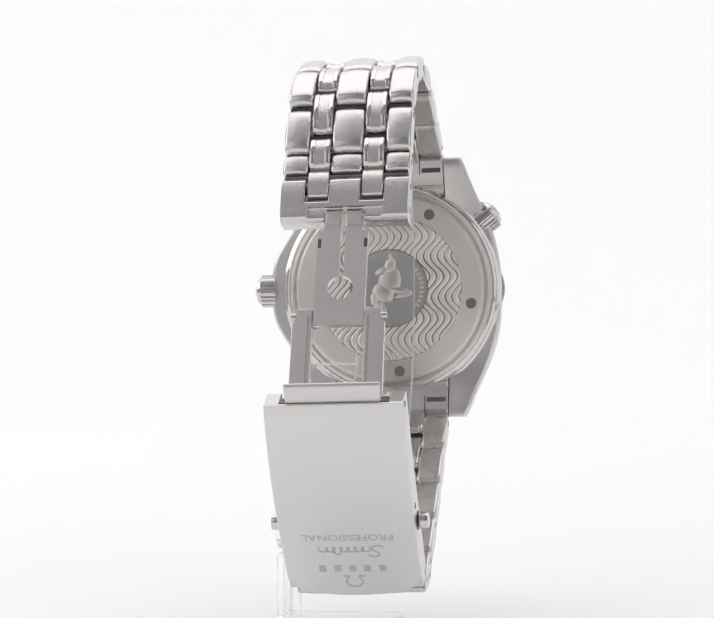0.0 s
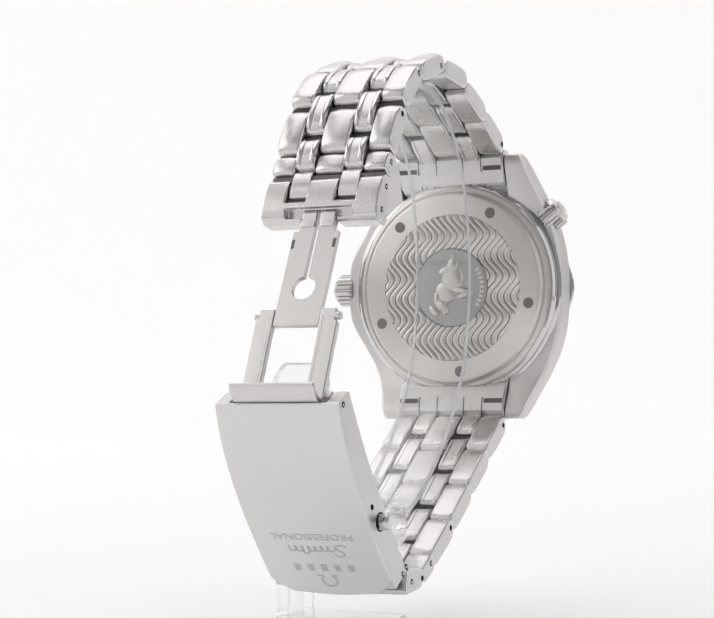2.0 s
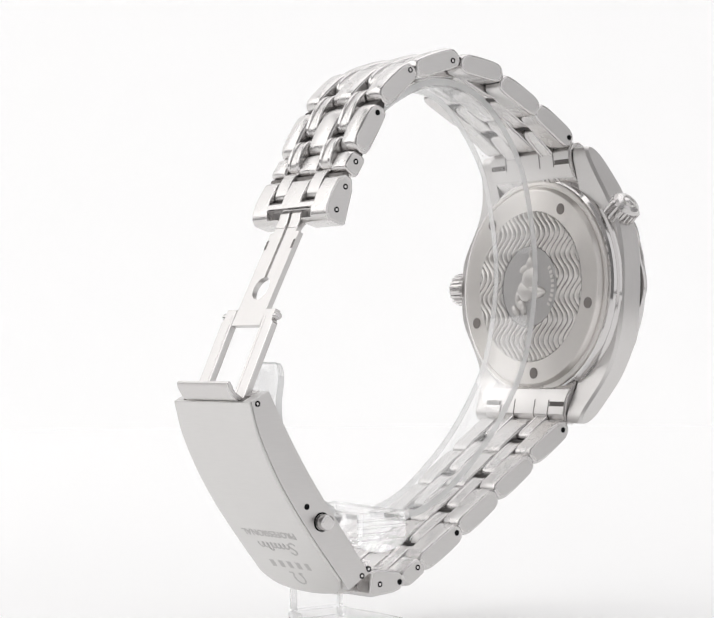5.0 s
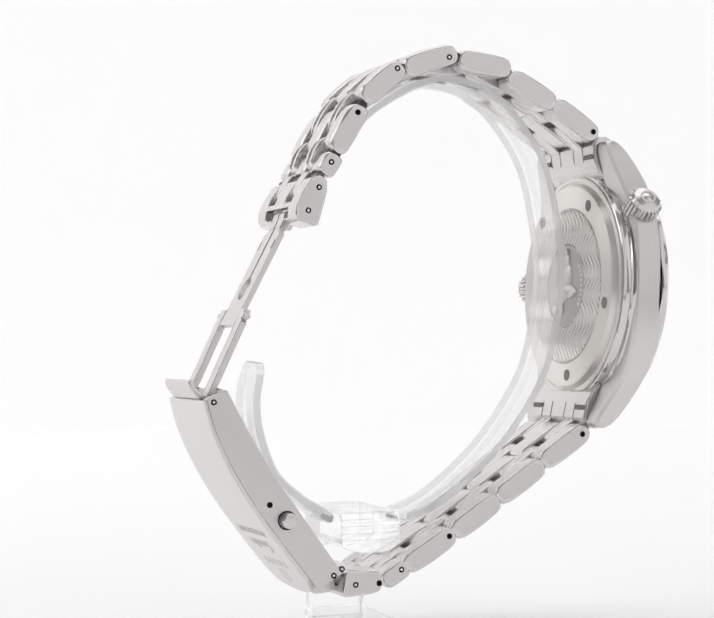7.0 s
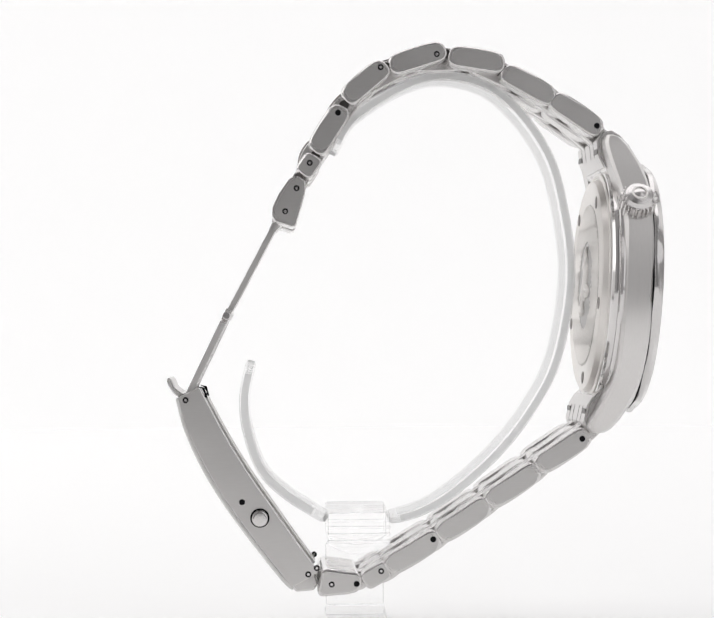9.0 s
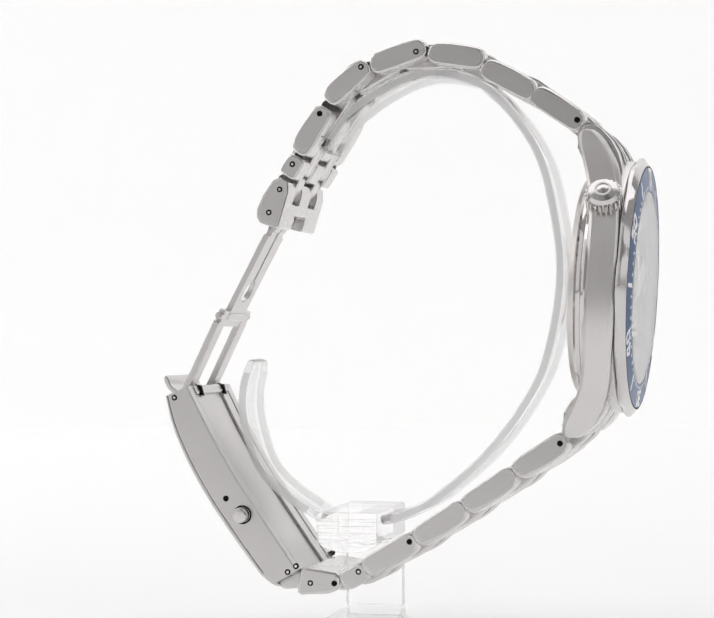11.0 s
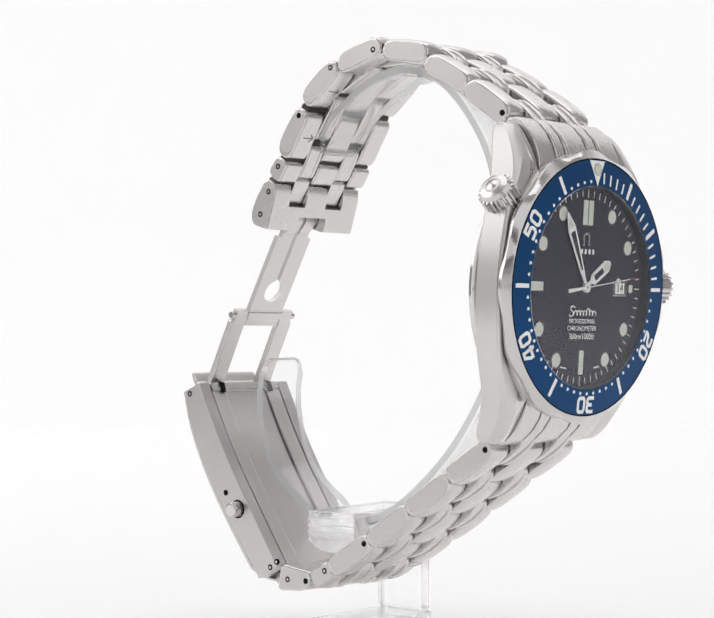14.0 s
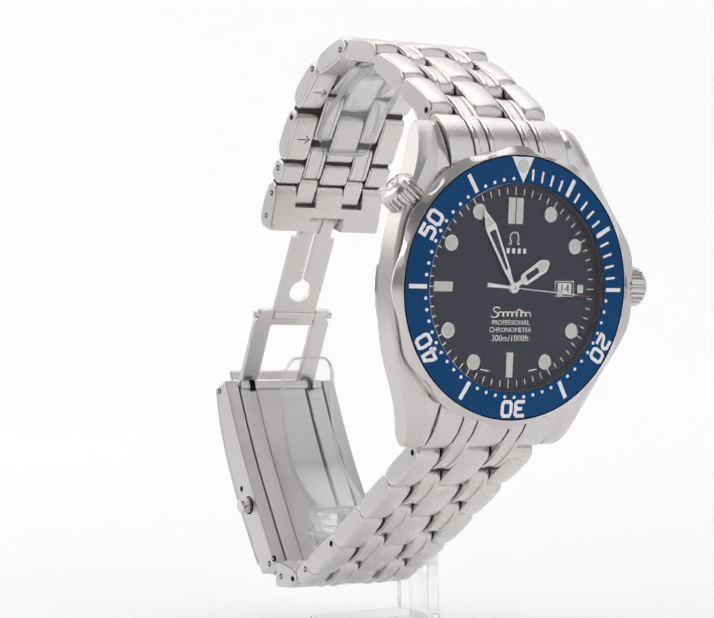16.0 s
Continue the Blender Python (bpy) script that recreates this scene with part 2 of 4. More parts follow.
# unseen sheet, added so that steel facing the camera mirrors something darker
def build_curtain():
    bm = bmesh.new()
    pts = [(x, -820 + 12 * math.sin(x / 22.0)) for x in range(-152, 153, 8)]
    lo = [bm.verts.new((x, y, -740)) for x, y in pts]
    hi = [bm.verts.new((x, y, 1300)) for x, y in pts]
    for i in range(len(pts) - 1):
        bm.faces.new((lo[i], lo[i + 1], hi[i + 1], hi[i]))
    tagged(part("reflection_sheet", bm, sheet_grey, None, "unseen grey sheet added behind the camera to dim reflections", sharp=60), category="curtain", kind="structure")


def build_floor():
    bm = bmesh.new()
    rows = [[bm.verts.new((x, y, -750)) for x in (-2500, 0, 2500)] for y in (-2500, 0, 2500)]
    for a, b in zip(rows, rows[1:]):
        for i in range(2):
            bm.faces.new((a[i], a[i + 1], b[i + 1], b[i]))
    tagged(part("floor", bm, screed, None, "plain grey studio floor below the table"), category="floor", kind="structure")


screed = material("grey_screed", (0.45, 0.45, 0.45), 0.8, vary=0.08, scale=60)
sheet_grey = material("grey_sheet", (0.30, 0.30, 0.30), 0.9, vary=0.1, scale=600)
build_setting()
build_curtain()
build_floor()

# ---------------------------------------------------------------- the watch
watch = tagged(new("wristwatch"), "steel dive wristwatch with blue bezel and open folding clasp", "watch")
TILT = math.sin(radians(3.3))
HEAD = Matrix(((0, TILT, math.cos(radians(3.3)), 0.04564), (1, 0, 0, 0.0001), (0, math.cos(radians(3.3)), -TILT, 0.00140), (0, 0, 0, 1)))


DIAL = HEAD @ mm(-0.22, 0, -0.35)


def head_part(name, bm, mat, parent, label="", turn=None, sharp=35.0):
    return part(name, bm, mat, parent, label, HEAD @ turn if turn is not None else HEAD, sharp)


def under(ob, m):
    """The pose m of the head's space for a sub-part of the head part ob."""
    return ob.matrix_basis.inverted() @ HEAD @ m


def interp(x, table):
    xs = [a for a, _ in table]
    return float(np.interp(x, xs, [b for _, b in table]))


def smoothed(x, table):
    return sum(interp(x + 0.5 * d, table) * (7 - abs(d)) for d in range(-6, 7)) / 49


# ---- case
FRONT = [(-24, -6.0), (-22, -4.6), (-18.5, -2.6), (-16, -1.7), (-12, -1.3), (-8, -1.0), (8, -1.0), (12, -1.3), (16, -1.6), (18.5, -2.4), (22, -4.7), (24, -6.1)]
BACK = [(-24, -9.3), (-22.6, -9.1), (-20, -8.0), (-17.5, -6.6), (-14.5, -5.7), (-10, -5.5), (-5, -5.5), (5, -5.5), (10, -5.5), (14.5, -6.2), (17.5, -7.2), (20, -8.0), (22.6, -8.8), (24, -9.0)]
WIDE_9 = [(-24, 13.3), (-20, 14.5), (-16, 16.3), (-12, 18.1), (-8, 19.2), (-4, 19.65), (0, 19.75), (4, 19.6), (8, 19.0), (12, 17.8), (16, 16.0), (20, 14.4), (24, 13.3)]
WIDE_3 = [(-24, 13.3), (-20, 14.2), (-16, 15.3), (-12, 17.4), (-8, 20.2), (-5, 21.9), (5, 21.9), (8, 20.2), (12, 17.4), (16, 15.3), (20, 14.2), (24, 13.3)]


def build_case():
    bm = bmesh.new()
    add_turned(bm, [(0.5, -0.98), (19.35, -0.98), (19.55, -1.12), (19.55, -5.4), (18.7, -6.8), (0.5, -6.8)], 128)
    case = head_part("case", bm, satin, watch, "satin steel watch case")
    for side, table in ((-1, WIDE_9), (1, WIDE_3)):
        bm = bmesh.new()
        rings = []
        for i in range(97):
            h = 23.3 * math.sin(math.pi * (i / 96 - 0.5))
            w, f, b = smoothed(h, table), smoothed(h, FRONT), smoothed(h, BACK)
            tip = 1 - math.sqrt(max(0.0, 1 - max(0.0, (abs(h) - 21.0) / 2.3) ** 2))
            f -= 1.3 * tip
            b += 1.0 * tip
            w -= 0.5 * tip
            inner = 10.3
            c = 0.35 + 0.75 * min(1, max(0, (abs(h) - 9) / 9)) ** 2
            dip = 0.3 * min(1, max(0, (abs(h) - 11.5) / 6)) * (1 - tip)
            ring = [(inner, f - 0.05 - dip), (inner + 0.52 * (w - c * 1.1 - inner), f - 0.02), (w - c * 1.1, f), (w - 0.12, f - c * 0.55), (w, f - c * 0.55 - 0.15), (w, b + 0.55), (w - 0.45, b + 0.05), (w - 0.6, b), (inner, b)]
            rings.append([(side * x, h, z) for x, z in ring])
        add_loft(bm, rings)
        bm.faces.ensure_lookup_table()
        for k, face in enumerate(bm.faces):
            if k < 96 * 9 and k % 9 == 0:
                face.material_index = 1          # the polished fronts of the lugs
        part("lug_flank", bm, brushed_case, case, "brushed steel case side with curved lugs", under(case, Matrix()), 28)
    # solid dark ring painted as the shaded gap below the bezel
    part("bezel_gap_shade", turned([(18.3, -1.05), (19.3, -1.05), (19.3, -0.80), (18.3, -0.80)], 128), dark, case, "thin dark ring for the shade under the bezel", under(case, Matrix()))
    bm = turned([(17.9, -6.6), (19.2, -5.2), (19.72, -5.35), (19.80, -5.6), (19.66, -5.95), (19.36, -6.12), (19.22, -6.18), (19.24, -6.34), (19.10, -6.8), (18.75, -7.15), (18.45, -7.22), (18.0, -7.1)], 160)
    part("back_ring", bm, polished, case, "stepped polished steel ring", under(case, Matrix()), 25)
    return case


case = build_case()


# ---- case back
def build_caseback():
    bm = bmesh.new()
    prof = [(13.0, -8.40), (13.0, -6.9), (18.2, -6.9), (18.2, -7.4), (17.9, -7.55), (17.55, -7.55), (17.45, -7.35), (17.25, -7.35), (17.1, -7.7), (16.8, -8.30), (16.4, -8.48)]
    add_turned(bm, prof, 128)
    back = head_part("caseback", bm, circular, watch, "satin steel screw-down case back")
    # ring of wavy grooves
    bm = bmesh.new()
    nr, na = 62, 520
    grid = []
    for j in range(nr + 1):
        r = 6.9 + 6.2 * j / nr
        row = []
        for i in range(na):
            f = 2 * math.pi * i / na
            fade = min(1, (r - 6.9) / 0.25, (13.1 - r) / 0.25)
            sway = 2 * math.pi * r * math.sin(f) / 7.4
            slope = math.hypot(1, 1.15 * 2 * math.pi / 7.4 * math.cos(sway))
            z = -8.32 - 0.42 * fade / slope * abs(math.sin(math.pi * (r * math.cos(f) + 1.15 * math.sin(sway)) / 1.24)) ** 0.8
            row.append(bm.verts.new((r * math.cos(f), r * math.sin(f), z)))
        grid.append(row)
    for a, b in zip(grid, grid[1:]):
        for i in range(na):
            bm.faces.new((a[i], a[(i + 1) % na], b[(i + 1) % na], b[i]))
    inner = [bm.verts.new((v.co.x, v.co.y, -7.6)) for v in grid[0]]
    outer = [bm.verts.new((v.co.x, v.co.y, -7.6)) for v in grid[-1]]
    for i in range(na):
        k = (i + 1) % na
        bm.faces.new((inner[i], inner[k], grid[0][k], grid[0][i]))
        bm.faces.new((grid[-1][i], grid[-1][k], outer[k], outer[i]))
        bm.faces.new((inner[k], inner[i], outer[i], outer[k]))
    part("wave_relief", bm, circular_relief, back, "engraved wave relief", under(back, Matrix()), 80)
    # dark ring puts the shade of the grooves into colour
    part("relief_groove_shade", turned([(6.95, -8.42), (13.05, -8.42), (13.05, -8.0), (6.95, -8.0)], 96), dark_shade_steel, back, "dark ring for the shade in the relief's grooves", under(back, Matrix()))
    part("medallion", disc(6.9, -8.42, -7.4, 64, 0.08), medal, back, "round steel medallion", under(back, Matrix()))
    # raised emblem made of plain rounded shapes
    bm = bmesh.new()
    for x, y, rx, ry, turn in ((-0.2, 3.2, 0.8, 1.2, 20), (0.9, 2.6, 1.1, 0.5, -20), (-0.1, 1.0, 1.5, 2.0, 15), (0.9, -0.7, 1.5, 1.3, 30), (-1.4, -0.4, 1.9, 0.5, 10), (-2.2, -1.2, 1.2, 0.4, -15),
                               (1.6, -2.6, 0.8, 0.7, 0), (2.3, -1.6, 0.5, 0.9, 0), (2.8, -3.4, 0.9, 0.5, 40), (1.0, -3.3, 0.5, 0.7, 0), (-0.4, 4.4, 0.3, 0.8, -10)):
        m = Matrix.Translation((x * 1.2, y * 1.2, -8.42)) @ Matrix.Diagonal((1.4, 1.4, 1.2, 1)) @ Matrix.Rotation(radians(turn), 4, "Z") @ Matrix.Diagonal((rx, ry, 0.45, 1))
        bmesh.ops.create_icosphere(bm, subdivisions=2, radius=1, matrix=m)
    ob = part("emblem", bm, circular_relief, back, "raised emblem", under(back, Matrix()), 80)
    for i in range(9):
        a = radians(-32 + 8 * i + 180)
        part("engraved_bar", box(-0.24, 0.24, -0.40, 0.40, -8.47, -8.40), circular_relief, back, "", under(back, mm(5.9 * math.cos(a), 5.9 * math.sin(a), 0, 0, 0, math.degrees(a) + 90)))
    for i in range(5):
        a = radians(120 + 72 * i)
        spot = mm(15.0 * math.cos(a), 15.0 * math.sin(a), 0)
        # flat dark disc painted as the shaded inside of a key hole
        part("key_hole_shade", disc(0.95, -8.53, -8.0, 24), hole_steel, back, "dark round disc for the shade in a key hole", under(back, spot))
    return back


hole_steel = material("shaded_hole_steel", (0.24, 0.22, 0.21), 0.5, 1.0, vary=0.1)
circular_relief = material("relief_steel", (0.68, 0.66, 0.64), 0.36, 1.0, 0.2, 1500, vary=0.04)
medal = material("grey_medal_steel", (0.46, 0.45, 0.445), 0.45, 1.0, 0.3, 2500, vary=0.08)
circular = material("circular_brushed_steel", (0.76, 0.735, 0.71), 0.40, 1.0, 0.15, 1500, vary=0.03, aniso=0.85)
brushed_round(circular)
polished_soft = material("soft_polished_steel", (0.64, 0.625, 0.62), 0.2, 1.0, 0.15, 1500, vary=0.04)
build_caseback()


# ---- bezel, insert and markings
def build_bezel():
    def wavy(r, z, f):
        return r + (0.34 * math.cos(12 * f) if r > 19.6 else 0)
    bm = turned([(14.9, 1.05), (14.9, -0.3), (18.4, -0.9), (19.75, -0.85), (19.85, -0.62), (19.85, -0.20), (19.3, 0.45), (18.95, 0.72), (18.75, 0.72), (18.70, 0.55), (15.1, 0.80)], 240, wavy)
    bezel = head_part("bezel", bm, polished_soft, watch, "scalloped steel bezel ring", sharp=30)
    ins = part("bezel_insert", turned([(14.95, 1.02), (18.72, 0.74), (18.72, 0.5), (14.95, 0.7)], 160), blue, bezel, "blue aluminium bezel insert", under(bezel, Matrix()))
    part("insert_gap", turned([(18.70, 0.5), (18.70, 0.752), (18.90, 0.745), (18.90, 0.5)], 160), dark, bezel, "thin black gap", under(bezel, Matrix()))
    level = lambda r: 1.02 - (r - 14.95) / 3.77 * 0.28 + 0.018
    lean = math.degrees(math.atan2(0.28, 3.77))

    def on_ring(minute, r):
        a = 6 * minute
        return mm(r * math.sin(radians(a)), r * math.cos(radians(a)), level(r), 0, 0, -a) @ pose(0, 0, 0, -lean)

    tri = [(-1.85, 1.75), (1.85, 1.75), (0, -1.95)]
    part("bezel_triangle", plate(tri, -0.05, 0.02), white, bezel, "white triangle", under(bezel, on_ring(0, 16.85)))
    part("lume_pearl", disc(0.72, 0, 0.16, 32, 0.08), lume, bezel, "pale luminous pearl with grey ring", under(bezel, on_ring(0, 17.3)))
    part("pearl_ring", turned([(0.72, 0), (0.95, 0), (0.95, 0.12), (0.72, 0.12)], 32), satin, bezel, "", under(bezel, on_ring(0, 17.3)))
    for k in range(1, 60):
        if k <= 15:
            wide, r0, r1 = (0.62, 15.35, 18.1) if k % 5 == 0 else (0.34, 15.35, 17.0)
            if k == 15:
                wide = 0.55
            part("bezel_bar", box(-wide / 2, wide / 2, (r0 - r1) / 2, (r1 - r0) / 2, -0.05, 0.02), white, bezel, "", under(bezel, on_ring(k, (r0 + r1) / 2)))
        elif k in (25, 35, 45, 55):
            part("bezel_bar", box(-0.31, 0.31, -1.4, 1.4, -0.05, 0.02), white, bezel, "", under(bezel, on_ring(k, 16.75)))
        else:
            part("bezel_dot", disc(0.25, -0.05, 0.02, 14), white, bezel, "", under(bezel, on_ring(k, 15.55)))
    for k in (20, 30, 40, 50):
        for digit, x in zip(str(k), (-1.12, 1.12)):
            part("bezel_numeral", strokes(DIGITS[digit], 0.56, -0.05, 0.02), white, bezel, "", under(bezel, on_ring(k, 17.2) @ mm(x, 0, 0) @ Matrix.Diagonal((0.90, 0.94, 1, 1))))
    return bezel


# block digits on a grid 1.7 wide and 2.2 high, as lines of a pen
DIGITS = {
    "0": [[(-0.82, 0.7), (-0.52, 1.08), (0.52, 1.08), (0.82, 0.7), (0.82, -0.7), (0.52, -1.08), (-0.52, -1.08), (-0.82, -0.7), (-0.82, 0.75)]],
    "2": [[(-0.82, 1.08), (0.5, 1.08), (0.82, 0.78), (0.82, 0.3), (0.5, 0.0), (-0.5, -0.3), (-0.82, -0.6), (-0.82, -1.08), (0.95, -1.08)]],
    "3": [[(-0.9, 1.08), (0.52, 1.08), (0.82, 0.8), (0.82, 0.3), (0.5, 0.0), (-0.45, 0.0)], [(0.4, 0.0), (0.82, -0.3), (0.82, -0.8), (0.52, -1.08), (-0.9, -1.08)]],
    "4": [[(0.5, -1.35), (0.5, 1.08), (-0.3, 1.08), (-0.9, -0.2), (-0.9, -0.62), (1.05, -0.62)]],
    "5": [[(0.9, 1.08), (-0.78, 1.08), (-0.78, 0.22), (0.5, 0.22), (0.82, -0.1), (0.82, -0.75), (0.5, -1.08), (-0.9, -1.08)]],
}


def add_ribbon(bm, line, width, z0, z1):
    """A flat ribbon of even width along a line of (x, y) points."""
    pts = [Vector(p) for p in line]
    rings = []
    for i, p in enumerate(pts):
        d0 = (p - pts[i - 1]).normalized() if i else (pts[1] - p).normalized()
        d1 = (pts[i + 1] - p).normalized() if i + 1 < len(pts) else d0
        n = Vector((-d0.y - d1.y, d0.x + d1.x)).normalized()
        n *= width / 2 / max(0.5, n.dot(Vector((-d0.y, d0.x))))
        rings.append([(p.x + n.x, p.y + n.y, z0), (p.x + n.x, p.y + n.y, z1), (p.x - n.x, p.y - n.y, z1), (p.x - n.x, p.y - n.y, z0)])
    add_loft(bm, rings)


def strokes(lines, width, z0, z1):
    bm = bmesh.new()
    for k, line in enumerate(lines):
        add_ribbon(bm, line, width, z0, z1 + 0.004 * k)
    return bm


def flourish(long, tall, waves):
    """A running scribble in place of a written word: a tall first stroke and low even waves."""
    first = [(-long / 2 + tall * x, tall * y) for x, y in ((0.95, 0.42), (0.55, 0.62), (0.12, 0.45), (0.2, 0.15), (0.6, -0.1), (0.6, -0.42), (0.15, -0.58), (-0.25, -0.4))]
    run = []
    for i in range(waves * 12 + 1):
        a = 2 * math.pi * i / 12
        lift = 0.30 if 4.4 < i / 12 < 5.4 else 0.0
        run.append((-long / 2 + tall * 0.8 + (long - tall * 0.8) * i / (waves * 12) - 0.20 * tall * math.sin(a), tall * (-0.17 + 0.5 * lift - (0.25 + 0.5 * lift) * math.cos(a))))
    return [[tuple(p) for p in smooth_path(first, 3)], run]


build_bezel()


# ---- dial, markers, print
def build_dial():
    dial = part("dial", disc(15.0, -0.6, 0.0, 128), dial_blue, watch, "navy dial with fine wave lines", DIAL)
    U = lambda m: m
    part("rehaut", turned([(14.78, 0.02), (14.86, 1.15), (14.98, 1.15), (14.98, -0.3), (14.78, -0.3)], 128), dark_blue_steel, dial, "dark inner ring", U(Matrix()))

    def baton(x0, x1, y0, y1):
        part("marker_frame", box(x0 - 0.09, x1 + 0.09, y0 - 0.09, y1 + 0.09, 0, 0.16, 0.03), polished_soft, dial, "", U(Matrix()))
        part("hour_baton", box(x0, x1, y0, y1, 0.1, 0.2), lume, dial, "pale luminous bar marker", U(Matrix()))

    baton(-1.22, -0.14, 9.15, 12.75)
    baton(0.14, 1.22, 9.15, 12.75)
    baton(-0.52, 0.52, -12.75, -9.3)
    baton(-13.2, -10.2, -0.62, 0.62)
    baton(11.4, 12.3, -0.55, 0.55)
    for h in (1, 2, 4, 5, 7, 8, 10, 11):
        a = radians(30 * h)
        spot = mm(12.25 * math.sin(a), 12.25 * math.cos(a), 0)
        part("marker_frame", turned([(0.95, 0), (1.12, 0), (1.12, 0.14), (0.95, 0.16)], 32), polished_soft, dial, "", U(spot))
        part("hour_dot", disc(0.97, 0, 0.13, 32, 0.04), lume, dial, "pale luminous round marker", U(spot))
    for k in range(60):
        a = 6 * k
        long = 0.62 if k % 5 == 0 else 0.45
        part("minute_tick", box(-0.06, 0.06, -long, long, 0, 0.02), white, dial, "", U(mm(13.75 * math.sin(radians(a)), 13.75 * math.cos(radians(a)), 0, 0, 0, -a)))
    # date window
    part("date_frame", plate([(7.35, -1.15), (10.75, -1.15), (10.75, 1.15), (7.35, 1.15)], 0, 0.10, 0.03), polished_soft, dial, "thin steel date frame", U(Matrix()))
    part("date_shade", box(7.52, 10.58, -0.98, 0.98, 0.05, 0.115), ink, dial, "", U(Matrix()))
    part("date_disc", box(7.85, 10.25, -0.82, 0.82, 0.06, 0.125), white, dial, "white date disc", U(Matrix()))
    lettering("date_number", "14", 1.75, ink, dial, U(mm(9.05, 0, 0.135)), 0.01)
    # print
    lettering("dial_print", "PROFESSIONAL", 0.98, white, dial, U(mm(0, -5.0, 0.02)), 0.01, 0, 0.98)
    lettering("dial_print", "CHRONOMETER", 0.98, white, dial, U(mm(0, -6.05, 0.02)), 0.01, 0, 1.0)
    lettering("dial_print", "300m/1000ft", 1.25, white, dial, U(mm(0, -7.25, 0.02)), 0.01, 0, 1.0)
    part("dial_script", strokes(flourish(6.4, 1.25, 7), 0.17, 0, 0.02), white, dial, "white written flourish", U(mm(0.1, -3.55, 0)))
    for x in (-1.9, -0.95, 0.0, 0.95, 1.9):
        part("dial_word_bar", box(-0.25, 0.25, -0.36, 0.36, 0, 0.02), white, dial, "", U(mm(x, 5.25, 0)))
    # plain open ring with two feet
    bm = bmesh.new()
    rings = []
    for i in range(25):
        a = radians(-55 + 290 * i / 24)
        rings.append([(0.62 * math.cos(a), 7.1 + 0.66 * math.sin(a), z) for z in (0, 0.1)] + [(0.86 * math.cos(a), 7.1 + 0.9 * math.sin(a), z) for z in (0.1, 0)])
    add_loft(bm, rings)
    part("dial_logo", bm, polished_soft, dial, "small applied steel emblem", U(Matrix()))
    for s in (-1, 1):
        part("dial_logo", box(min(s * 0.42, s * 0.98), max(s * 0.42, s * 0.98), 6.12, 6.36, 0, 0.1), polished_soft, dial, "", U(Matrix()))
    for s in (-1, 1):
        part("dial_word_bar", box(s * 2.2 - 0.7, s * 2.2 + 0.7, -12.66, -12.48, 0, 0.02), white, dial, "", U(mm(0, 0.3, 0) @ pose(0, 0, 0, 0, 0, 9 * s)))
    return dial


dark_blue_steel = material("dark_blue_steel", (0.03, 0.035, 0.05), 0.3, 0.3, vary=0.1)
build_dial()


